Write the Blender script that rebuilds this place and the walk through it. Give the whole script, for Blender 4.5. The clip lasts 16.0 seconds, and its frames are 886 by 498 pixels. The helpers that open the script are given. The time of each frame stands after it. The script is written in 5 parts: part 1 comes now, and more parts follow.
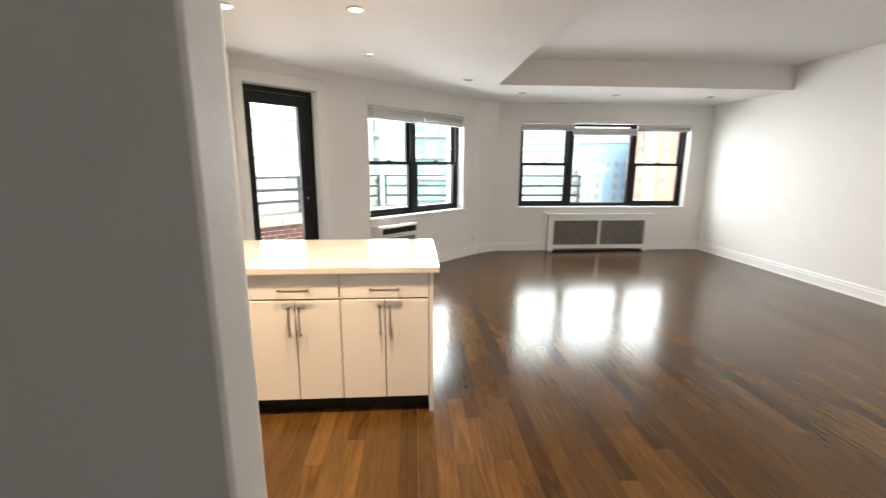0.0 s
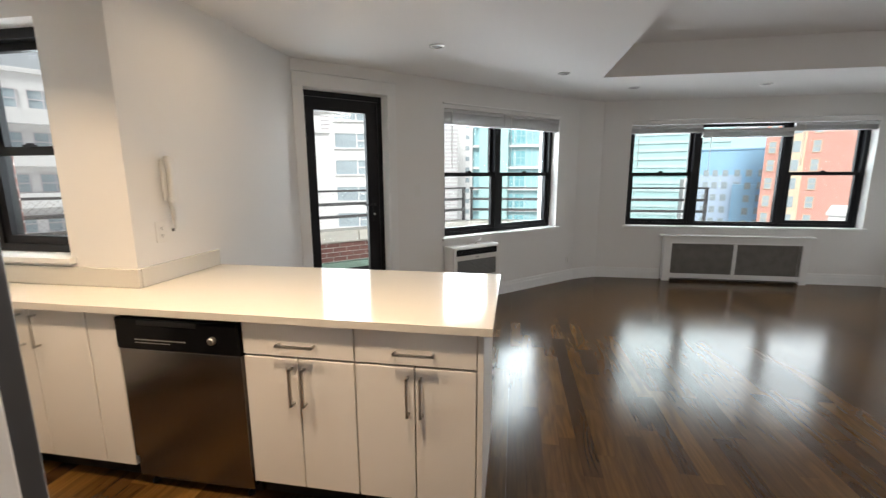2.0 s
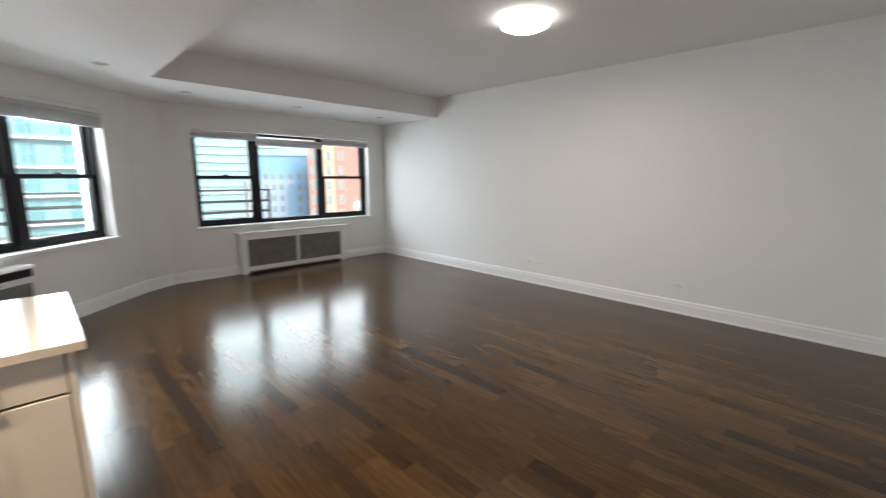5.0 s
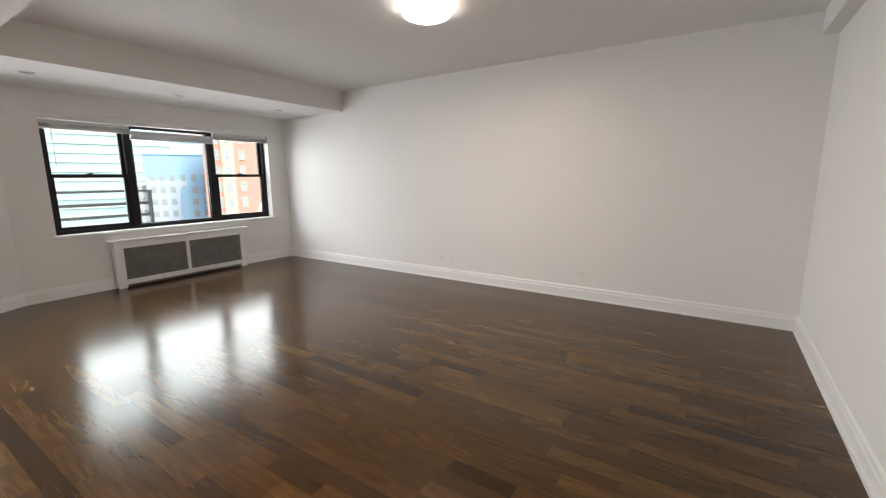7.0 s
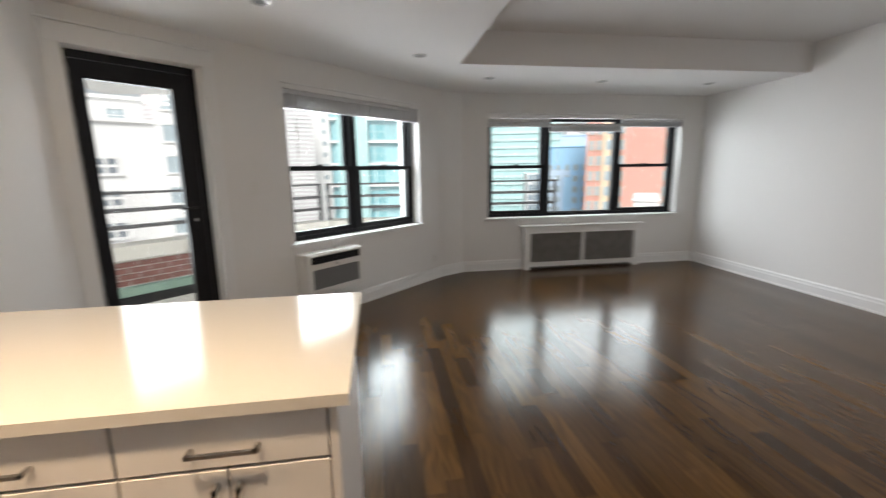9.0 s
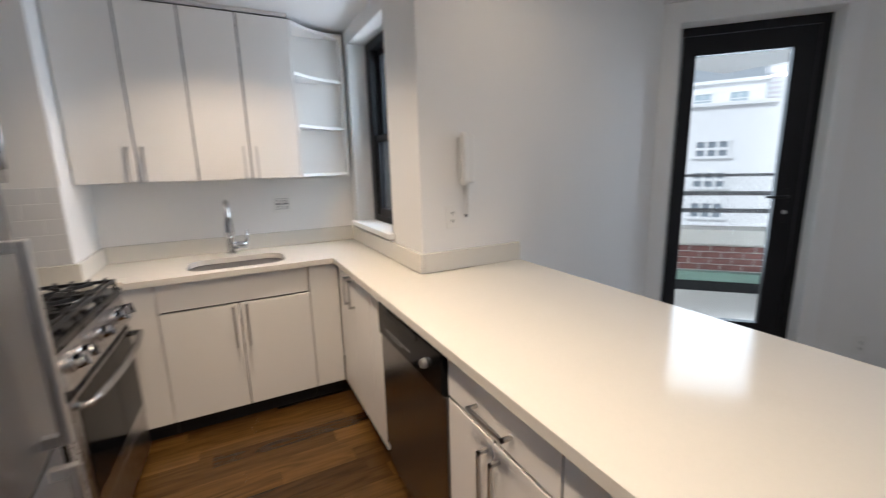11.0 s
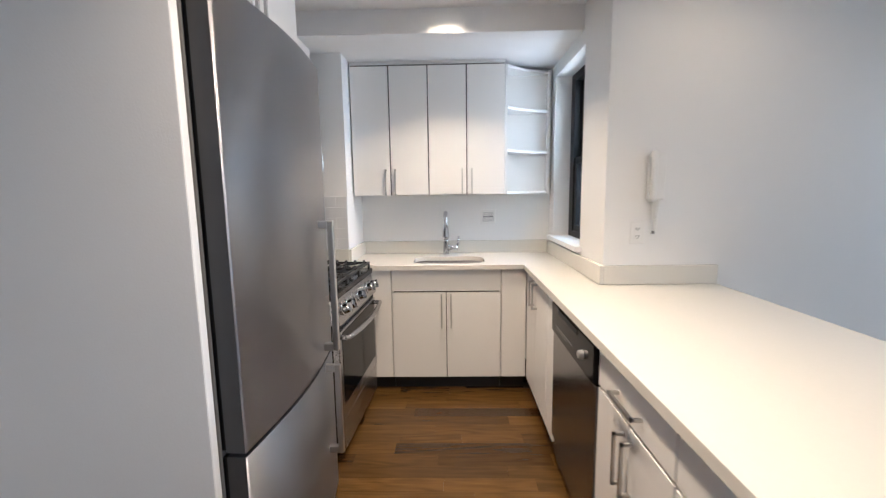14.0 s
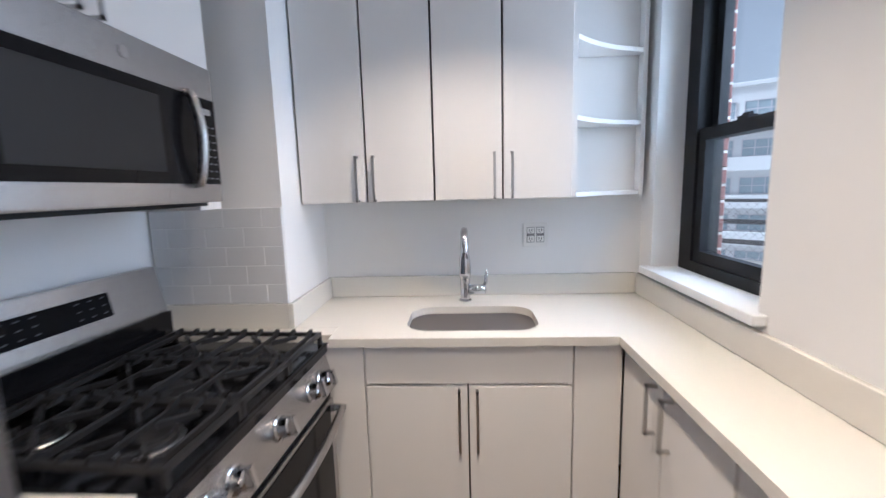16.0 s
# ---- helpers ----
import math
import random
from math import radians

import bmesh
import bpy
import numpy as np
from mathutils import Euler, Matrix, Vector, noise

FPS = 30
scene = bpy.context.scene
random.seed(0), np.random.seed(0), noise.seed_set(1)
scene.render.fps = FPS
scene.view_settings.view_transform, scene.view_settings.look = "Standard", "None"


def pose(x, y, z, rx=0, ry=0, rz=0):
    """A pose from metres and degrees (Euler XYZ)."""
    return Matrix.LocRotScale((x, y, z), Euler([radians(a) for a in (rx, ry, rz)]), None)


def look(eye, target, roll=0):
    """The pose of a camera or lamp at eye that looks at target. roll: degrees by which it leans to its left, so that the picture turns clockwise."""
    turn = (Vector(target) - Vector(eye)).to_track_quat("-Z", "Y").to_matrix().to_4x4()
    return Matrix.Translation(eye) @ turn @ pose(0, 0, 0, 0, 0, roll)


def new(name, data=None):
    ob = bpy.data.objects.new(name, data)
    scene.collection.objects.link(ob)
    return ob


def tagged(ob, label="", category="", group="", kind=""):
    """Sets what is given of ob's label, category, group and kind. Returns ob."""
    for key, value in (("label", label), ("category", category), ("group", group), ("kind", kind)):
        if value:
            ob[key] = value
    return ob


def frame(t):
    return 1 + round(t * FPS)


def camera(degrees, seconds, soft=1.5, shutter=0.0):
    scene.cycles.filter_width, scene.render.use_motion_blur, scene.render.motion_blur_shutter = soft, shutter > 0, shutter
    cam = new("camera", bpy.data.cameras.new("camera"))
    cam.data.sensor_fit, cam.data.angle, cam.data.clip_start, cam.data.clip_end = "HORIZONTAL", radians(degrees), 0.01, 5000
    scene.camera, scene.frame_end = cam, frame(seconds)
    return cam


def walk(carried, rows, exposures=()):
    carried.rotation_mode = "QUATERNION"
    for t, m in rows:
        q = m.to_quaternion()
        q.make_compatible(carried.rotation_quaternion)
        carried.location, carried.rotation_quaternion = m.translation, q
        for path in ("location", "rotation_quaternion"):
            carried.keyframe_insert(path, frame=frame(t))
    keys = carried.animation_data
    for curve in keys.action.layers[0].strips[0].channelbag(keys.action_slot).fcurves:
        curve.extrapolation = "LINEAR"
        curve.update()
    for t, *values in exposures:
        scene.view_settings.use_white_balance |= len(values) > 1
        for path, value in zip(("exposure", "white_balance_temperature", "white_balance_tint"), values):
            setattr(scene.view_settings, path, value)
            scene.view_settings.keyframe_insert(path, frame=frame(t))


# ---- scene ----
# camera and walk
cam = camera(93.6, 16.0, soft=1.25, shutter=0.5)
PATH = [
    (0, (0.069, -0.011, 1.484), (0.203, 1.944, 1.082), 0.3),
    (0.5, (0.103, 0.139, 1.485), (-0.034, 2.094, 1.085), 0.0),
    (1, (0.168, 0.359, 1.483), (-0.135, 2.296, 1.088), -0.2),
    (1.5, (0.204, 0.596, 1.486), (-0.175, 2.523, 1.109), -0.2),
    (2, (0.272, 0.759, 1.488), (-0.06, 2.7, 1.136), -0.2),
    (2.5, (0.288, 0.752, 1.507), (0.166, 2.72, 1.173), -0.2),
    (3, (0.194, 0.673, 1.488), (0.376, 2.635, 1.145), -0.2),
    (3.5, (0.135, 0.54, 1.498), (0.603, 2.452, 1.146), -0.2),
    (4, (0.149, 0.405, 1.489), (0.934, 2.209, 1.134), 0.0),
    (4.5, (0.124, 0.347, 1.502), (1.238, 1.972, 1.154), 0.3),
    (5, (0.111, 0.361, 1.491), (1.506, 1.754, 1.152), 0.2),
    (5.2, (0.087, 0.405, 1.499), (1.594, 1.677, 1.166), 0.7),
    (7.3, (0.312, 0.419, 1.436), (1.958, 1.501, 1.093), -0.4),
    (7.5, (0.358, 0.454, 1.432), (1.917, 1.658, 1.084), -0.5),
    (8, (0.403, 0.695, 1.476), (1.681, 2.191, 1.117), -0.6),
    (8.5, (0.36, 1.02, 1.449), (1.208, 2.795, 1.087), -0.8),
    (9, (0.296, 1.279, 1.458), (0.596, 3.221, 1.084), -0.8),
    (9.5, (0.259, 1.531, 1.453), (-0.06, 3.469, 1.075), -1.0),
    (10, (0.161, 1.667, 1.455), (-0.786, 3.384, 1.062), -1.1),
    (10.2, (0.099, 1.71, 1.464), (-1.073, 3.28, 1.062), -1.2),
    (12.3, (0.522, 1.735, 1.408), (-1.446, 1.94, 1.114), -0.7),
    (12.5, (0.559, 1.739, 1.417), (-1.415, 1.915, 1.147), -0.6),
    (13, (0.633, 1.785, 1.423), (-1.352, 1.863, 1.192), -0.6),
    (13.5, (0.656, 1.797, 1.424), (-1.33, 1.809, 1.192), -0.5),
    (14, (0.528, 1.776, 1.402), (-1.454, 1.73, 1.134), -0.8),
    (14.5, (0.25, 1.712, 1.395), (-1.727, 1.632, 1.101), -1.0),
    (15, (-0.079, 1.72, 1.37), (-2.055, 1.602, 1.08), -1.2),
    (15.5, (-0.451, 1.77, 1.386), (-2.424, 1.616, 1.097), -1.6),
    (16, (-0.844, 1.726, 1.438), (-2.82, 1.622, 1.149), -1.6),
]
EXPOSURES = [(0.0, 0.85, 7000, 15), (0.5, 0.6, 6800, 14), (1.5, 0.2, 6700, 14), (2.5, 0.0, 6400, 13), (5.0, 0.25, 6450, 13), (7.5, 0.42, 6950, 17), (9.0, 0.05, 6650, 15), (10.2, -0.3, 6050, 14), (12.3, 0.08, 5450, 13), (14.0, 0.22, 5500, 13), (15.4, 0.22, 5150, 14), (16.0, 0.0, 5150, 15)]
walk(cam, [(t, look(eye, target, roll)) for t, eye, target, roll in PATH], EXPOSURES)

# ---- world, sun, lights ----
world = bpy.data.worlds.new("world")
scene.world = world
world.use_nodes = True
wn = world.node_tree.nodes
sky = wn.new("ShaderNodeTexSky")
sky.sky_type = "NISHITA"
sky.sun_disc = False
sky.sun_elevation = radians(48)
sky.sun_rotation = radians(195)
sky.air_density, sky.dust_density = 1.0, 3.0
wn["Background"].inputs["Strength"].default_value = 0.15
haze = wn.new("ShaderNodeHueSaturation")
haze.inputs["Saturation"].default_value = 0.25
world.node_tree.links.new(sky.outputs["Color"], haze.inputs["Color"])
world.node_tree.links.new(haze.outputs["Color"], wn["Background"].inputs["Color"])

sun = new("sun", bpy.data.lights.new("sun", "SUN"))
sun.data.energy, sun.data.angle, sun.data.color = 4.7, radians(12), (1.0, 0.97, 0.93)
sun.matrix_world = look((0, 0, 0), (math.sin(radians(15)) * 0.67, math.cos(radians(15)) * 0.67, -0.74))

# plan: diagonal terrace wall starts at DC and runs at DA degrees
DC = Vector((-1.633, 4.238, 0))
DA = math.degrees(math.atan2(6.846 - 4.238, 1.115 + 1.633))
DIAG = pose(DC.x, DC.y, 0, 0, 0, DA)
FAR_Y, RIGHT_X, BACK_Y = 7.05, 5.15, -0.31
SOFFIT, TRAY = 2.474, 2.79


def area(name, m, w, h, energy, colour=(1, 1, 1)):
    ob = new(name, bpy.data.lights.new(name, "AREA"))
    ob.data.shape, ob.data.size, ob.data.size_y = "RECTANGLE", w, h
    ob.data.energy, ob.data.color = energy, colour
    ob.matrix_world = m
    return ob


# daylight standing in the window openings (local -z is the way the light goes)
DAY = (0.87, 0.95, 1.0)
area("daylight_far", pose(3.7, FAR_Y + 1.0, 1.95, -72, 0, 0), 4.0, 1.8, 150, DAY)
area("daylight_diagonal", DIAG @ pose(3.3, 1.0, 1.9, -74, 0, 0), 2.9, 1.7, 260, DAY)
area("daylight_door", DIAG @ pose(0.85, 1.0, 1.5, -78, 0, 0), 1.3, 2.0, 52, DAY)
area("daylight_kitchen", pose(-2.37, 2.56 + 0.60, 1.75, -70, 0, 0), 0.7, 1.1, 24, DAY)

WARM = (1.0, 0.75, 0.48)


def spot(x, y, z, energy, spread, colour=WARM):
    ob = new("spot_lamp", bpy.data.lights.new("spot_lamp", "AREA"))
    ob.data.shape, ob.data.size, ob.data.spread = "DISK", 0.15, radians(spread)
    ob.data.energy, ob.data.color = energy, colour
    ob.location = (x, y, z)
    return ob


# last two are unseen, added at a guessed spacing to brighten the kitchen
SPOTS_ON = [(-0.307, 3.01), (-1.146, 3.016), (-1.90, 1.757), (-1.06, 1.757), (-0.22, 1.757)]
SPOTS_OFF = [(-0.355, 4.17), (0.727, 5.273), (1.608, 6.14), (3.014, 6.19), (4.453, 6.2)]
for sx, sy in SPOTS_ON:
    spot(sx, sy, SOFFIT - 0.012, 1.8 if sy > 2 else (12.0 if sx < -1.5 else 10.0 if sx < -0.5 else 13.5), 160 if sy > 2 else 112)
LAMP = (3.2, 2.5)
lamp = new("ceiling_lamp_light", bpy.data.lights.new("ceiling_lamp_light", "AREA"))
lamp.data.shape, lamp.data.size, lamp.data.energy, lamp.data.color = "DISK", 0.34, 20, (1.0, 0.90, 0.78)
lamp.location = (LAMP[0], LAMP[1], TRAY - 0.15)


# ---- materials ----
def mat(name, colour, rough=0.5, metal=0.0, var=0.06, scale=3.0, bump=0.0, bump_scale=60.0, coat=0.0, stretch=(1, 1, 1), rough_var=0.0):
    m = bpy.data.materials.new(name)
    m.use_nodes = True
    n, l = m.node_tree.nodes, m.node_tree.links
    b = n["Principled BSDF"]
    b.inputs["Roughness"].default_value, b.inputs["Metallic"].default_value = rough, metal
    b.inputs["Coat Weight"].default_value = coat
    b.inputs["Coat Roughness"].default_value = 0.08
    co = n.new("ShaderNodeTexCoord")
    mp = n.new("ShaderNodeMapping")
    mp.inputs["Scale"].default_value = stretch
    l.new(co.outputs["Object"], mp.inputs["Vector"])
    big = n.new("ShaderNodeTexNoise")
    big.inputs["Scale"].default_value, big.inputs["Detail"].default_value = scale, 4
    l.new(mp.outputs["Vector"], big.inputs["Vector"])
    ramp = n.new("ShaderNodeMixRGB")
    ramp.inputs["Color1"].default_value = (*[c * (1 - var) for c in colour], 1)
    ramp.inputs["Color2"].default_value = (*[min(1, c * (1 + var)) for c in colour], 1)
    l.new(big.outputs["Fac"], ramp.inputs["Fac"])
    l.new(ramp.outputs["Color"], b.inputs["Base Color"])
    fine = n.new("ShaderNodeTexNoise")
    fine.inputs["Scale"].default_value, fine.inputs["Detail"].default_value = bump_scale, 3
    l.new(mp.outputs["Vector"], fine.inputs["Vector"])
    if bump:
        bp = n.new("ShaderNodeBump")
        bp.inputs["Strength"].default_value, bp.inputs["Distance"].default_value = bump, 0.002
        l.new(fine.outputs["Fac"], bp.inputs["Height"])
        l.new(bp.outputs["Normal"], b.inputs["Normal"])
    if rough_var:
        mr = n.new("ShaderNodeMapRange")
        mr.inputs["To Min"].default_value, mr.inputs["To Max"].default_value = rough - rough_var, rough + rough_var
        l.new(fine.outputs["Fac"], mr.inputs["Value"])
        l.new(mr.outputs["Result"], b.inputs["Roughness"])
    return m


def wood_floor(name, per_object):
    m = bpy.data.materials.new(name)
    m.use_nodes = True
    n, l = m.node_tree.nodes, m.node_tree.links
    b = n["Principled BSDF"]
    b.inputs["Specular IOR Level"].default_value = 0.34
    if per_object:
        rnd = n.new("ShaderNodeObjectInfo").outputs["Random"]
    else:
        rnd = n.new("ShaderNodeNewGeometry").outputs["Random Per Island"]
    geo = n.new("ShaderNodeNewGeometry")
    off = n.new("ShaderNodeVectorMath")
    off.operation = "SCALE"
    off.inputs["Scale"].default_value = 37.0
    comb = n.new("ShaderNodeCombineXYZ")
    l.new(rnd, comb.inputs["X"])
    l.new(rnd, comb.inputs["Z"])
    l.new(comb.outputs["Vector"], off.inputs[0])
    add = n.new("ShaderNodeVectorMath")
    l.new(geo.outputs["Position"], add.inputs[0])
    l.new(off.outputs["Vector"], add.inputs[1])
    mp = n.new("ShaderNodeMapping")
    mp.inputs["Scale"].default_value = (26, 1.3, 1)
    l.new(add.outputs["Vector"], mp.inputs["Vector"])
    streak = n.new("ShaderNodeTexNoise")
    streak.inputs["Scale"].default_value, streak.inputs["Detail"].default_value, streak.inputs["Distortion"].default_value = 3.0, 6, 0.5
    l.new(mp.outputs["Vector"], streak.inputs["Vector"])
    # cathedral figure: wide noise contours drawn out along the board
    mp2 = n.new("ShaderNodeMapping")
    mp2.inputs["Scale"].default_value = (9.0, 1.5, 1.0)
    l.new(add.outputs["Vector"], mp2.inputs["Vector"])
    hills = n.new("ShaderNodeTexNoise")
    hills.inputs["Scale"].default_value, hills.inputs["Detail"].default_value = 1.0, 1.5
    l.new(mp2.outputs["Vector"], hills.inputs["Vector"])
    many = n.new("ShaderNodeMath")
    many.operation = "MULTIPLY"
    many.inputs[1].default_value = 42.0
    l.new(hills.outputs["Fac"], many.inputs[0])
    wavy = n.new("ShaderNodeMath")
    wavy.operation = "SINE"
    l.new(many.outputs["Value"], wavy.inputs[0])
    rings = n.new("ShaderNodeMapRange")
    rings.inputs["From Min"].default_value = -1.0
    l.new(wavy.outputs["Value"], rings.inputs["Value"])
    patch = n.new("ShaderNodeTexNoise")
    patch.inputs["Scale"].default_value = 2.6
    l.new(add.outputs["Vector"], patch.inputs["Vector"])
    share = n.new("ShaderNodeMapRange")
    share.inputs["From Min"].default_value, share.inputs["From Max"].default_value = 0.42, 0.68
    share.inputs["To Min"].default_value, share.inputs["To Max"].default_value = 0.05, 0.36
    l.new(patch.outputs["Fac"], share.inputs["Value"])
    grain = n.new("ShaderNodeMixRGB")
    l.new(share.outputs["Result"], grain.inputs["Fac"])
    l.new(streak.outputs["Fac"], grain.inputs["Color1"])
    l.new(rings.outputs["Result"], grain.inputs["Color2"])
    tone = n.new("ShaderNodeValToRGB")
    e = tone.color_ramp.elements
    e[0].position, e[0].color = 0.0, (0.032, 0.0160, 0.0055, 1)
    e[1].position, e[1].color = 1.0, (0.108, 0.0570, 0.0165, 1)
    low = tone.color_ramp.elements.new(0.16)
    low.color = (0.058, 0.0290, 0.0092, 1)
    mid = tone.color_ramp.elements.new(0.6)
    mid.color = (0.076, 0.0390, 0.0118, 1)
    l.new(rnd, tone.inputs["Fac"])
    mix = n.new("ShaderNodeMixRGB")
    mix.blend_type, mix.inputs["Fac"].default_value = "MULTIPLY", 0.9
    gr = n.new("ShaderNodeValToRGB")
    gr.color_ramp.elements[0].position, gr.color_ramp.elements[0].color = 0.24, (0.64, 0.61, 0.58, 1)
    gr.color_ramp.elements[1].position, gr.color_ramp.elements[1].color = 0.76, (1.32, 1.30, 1.24, 1)
    l.new(grain.outputs["Color"], gr.inputs["Fac"])
    l.new(tone.outputs["Color"], mix.inputs["Color1"])
    l.new(gr.outputs["Color"], mix.inputs["Color2"])
    l.new(mix.outputs["Color"], b.inputs["Base Color"])
    wear = n.new("ShaderNodeTexNoise")
    wear.inputs["Scale"].default_value = 2.0
    l.new(geo.outputs["Position"], wear.inputs["Vector"])
    mr = n.new("ShaderNodeMapRange")
    mr.inputs["To Min"].default_value, mr.inputs["To Max"].default_value = 0.15, 0.23
    l.new(wear.outputs["Fac"], mr.inputs["Value"])
    l.new(mr.outputs["Result"], b.inputs["Roughness"])
    bp = n.new("ShaderNodeBump")
    bp.inputs["Strength"].default_value, bp.inputs["Distance"].default_value = 0.04, 0.002
    l.new(grain.outputs["Color"], bp.inputs["Height"])
    l.new(bp.outputs["Normal"], b.inputs["Normal"])
    return m


def glass_mat(name, tint=(0.95, 0.98, 0.97)):
    m = bpy.data.materials.new(name)
    m.use_nodes = True
    n, l = m.node_tree.nodes, m.node_tree.links
    out = n["Material Output"]
    tr = n.new("ShaderNodeBsdfTransparent")
    tr.inputs["Color"].default_value = (*tint, 1)
    gl = n.new("ShaderNodeBsdfGlossy")
    gl.inputs["Roughness"].default_value = 0.02
    lw = n.new("ShaderNodeLayerWeight")
    pw = n.new("ShaderNodeMath")
    pw.operation = "POWER"
    pw.inputs[1].default_value = 4.0
    l.new(lw.outputs["Facing"], pw.inputs[0])
    fr = n.new("ShaderNodeMath")
    fr.operation = "MULTIPLY_ADD"
    fr.inputs[1].default_value, fr.inputs[2].default_value = 0.7, 0.03
    l.new(pw.outputs["Value"], fr.inputs[0])
    mx = n.new("ShaderNodeMixShader")
    l.new(fr.outputs["Value"], mx.inputs["Fac"])
    l.new(tr.outputs["BSDF"], mx.inputs[1])
    l.new(gl.outputs["BSDF"], mx.inputs[2])
    l.new(mx.outputs["Shader"], out.inputs["Surface"])
    return m


def glow(name, colour, strength):
    m = bpy.data.materials.new(name)
    m.use_nodes = True
    b = m.node_tree.nodes["Principled BSDF"]
    b.inputs["Base Color"].default_value = (0.8, 0.8, 0.8, 1)
    b.inputs["Emission Color"].default_value = (*colour, 1)
    b.inputs["Emission Strength"].default_value = strength
    return m


WALL = mat("wall_paint", (0.80, 0.79, 0.77), 0.55, var=0.02, scale=1.5, bump=0.15, bump_scale=180)
CEIL = mat("ceiling_paint", (0.80, 0.79, 0.78), 0.75, var=0.02, scale=1.2, bump=0.15, bump_scale=150)
TRIM = mat("trim_paint", (0.82, 0.82, 0.81), 0.35, var=0.02, scale=2.0, bump=0.08, bump_scale=90)
CAB = mat("cabinet_laminate", (0.80, 0.78, 0.75), 0.32, var=0.015, scale=2.0, bump=0.05, bump_scale=240)
# near-black colour that paints in the shade of the gaps between cabinet fronts
CABSHADE = mat("cabinet_gap_shade", (0.10, 0.09, 0.085), 0.6, var=0.1)
QUARTZ = mat("white_quartz", (0.69, 0.665, 0.605), 0.13, var=0.02, scale=90)
STEEL = mat("brushed_steel", (0.31, 0.312, 0.33), 0.36, 1.0, var=0.04, scale=2, stretch=(6, 6, 0.6))
STEELH = mat("brushed_steel_flat", (0.47, 0.46, 0.455), 0.27, 1.0, var=0.06, scale=6, bump=0.08, bump_scale=90, stretch=(40, 1, 1), rough_var=0.04)
DISHSTEEL = mat("dark_brushed_steel", (0.26, 0.25, 0.245), 0.24, 1.0, var=0.06, scale=6, bump=0.08, bump_scale=90, stretch=(40, 1, 1), rough_var=0.04)
BASIN = mat("satin_sink_steel", (0.34, 0.33, 0.31), 0.15, 1.0, var=0.05, scale=5, rough_var=0.05)
KEYMARK = mat("dim_key_marks", (0.07, 0.07, 0.075), 0.5, var=0.05)
CHROME = mat("chrome", (0.62, 0.62, 0.63), 0.09, 1.0, var=0.02)
QUARTZ.node_tree.nodes["Principled BSDF"].inputs["Specular IOR Level"].default_value = 0.3
STEEL.node_tree.nodes["Principled BSDF"].inputs["Anisotropic"].default_value = 1.0
upright = STEEL.node_tree.nodes.new("ShaderNodeCombineXYZ")
upright.inputs["Z"].default_value = 1.0
STEEL.node_tree.links.new(upright.outputs["Vector"], STEEL.node_tree.nodes["Principled BSDF"].inputs["Tangent"])
NICKEL = mat("satin_nickel", (0.54, 0.53, 0.515), 0.36, 1.0, var=0.03)
BLACK = mat("black_plastic", (0.008, 0.008, 0.009), 0.45, var=0.1)
BLACKG = mat("black_glass", (0.006, 0.006, 0.007), 0.10, var=0.1)
BLACKG.node_tree.nodes["Principled BSDF"].inputs["Specular IOR Level"].default_value = 0.11
BLACK.node_tree.nodes["Principled BSDF"].inputs["Specular IOR Level"].default_value = 0.3
DOORSIDE = mat("dark_grey_enamel", (0.045, 0.046, 0.05), 0.4, var=0.05)
IRON = mat("cast_iron", (0.010, 0.010, 0.011), 0.5, var=0.2, scale=40, bump=0.3, bump_scale=300)
ENAMEL = mat("black_enamel", (0.006, 0.006, 0.007), 0.16, var=0.1)
ENAMEL.node_tree.nodes["Principled BSDF"].inputs["Specular IOR Level"].default_value = 0.3
FRAME = mat("dark_window_paint", (0.009, 0.009, 0.011), 0.45, var=0.15, scale=8, bump=0.08)
FRAME.node_tree.nodes["Principled BSDF"].inputs["Specular IOR Level"].default_value = 0.25
TOE = mat("black_toe_kick", (0.008, 0.008, 0.008), 0.5, var=0.1)
BLIND = mat("blind_slats", (0.60, 0.60, 0.60), 0.45, var=0.04)
PLASTIC = mat("white_plastic", (0.78, 0.77, 0.74), 0.35, var=0.02)
GREYPL = mat("grey_plastic", (0.22, 0.22, 0.22), 0.5, var=0.05)
TILE = mat("white_glazed_tile", (0.70, 0.70, 0.70), 0.12, var=0.03, scale=9)
GROUT = mat("grout", (0.80, 0.80, 0.79), 0.85, var=0.06, scale=30)
MESHG = mat("radiator_mesh", (0.23, 0.215, 0.20), 0.5, 0.5, var=0.4, scale=9)
BRICK = mat("red_brick", (0.165, 0.068, 0.056), 0.85, var=0.35, scale=14, bump=0.4, bump_scale=80)
MORTAR = mat("mortar", (0.50, 0.46, 0.42), 0.9, var=0.1, scale=20)
STONE = mat("limestone_coping", (0.52, 0.48, 0.43), 0.85, var=0.15, scale=5, bump=0.3, bump_scale=60)
PAVER = mat("terrace_paver", (0.42, 0.41, 0.40), 0.85, var=0.12, scale=4, bump=0.2)
COPPER = mat("green_flashing", (0.18, 0.26, 0.21), 0.7, var=0.2, scale=6)
RAIL = mat("rail_paint", (0.06, 0.055, 0.055), 0.5, var=0.15, scale=10)
GLASS = glass_mat("window_glass")
BLINDG = glow("lamp_glow_warm", (1.0, 0.85, 0.6), 12.0)
LAMPG = glow("lamp_glow", (1.0, 0.95, 0.86), 8.0)


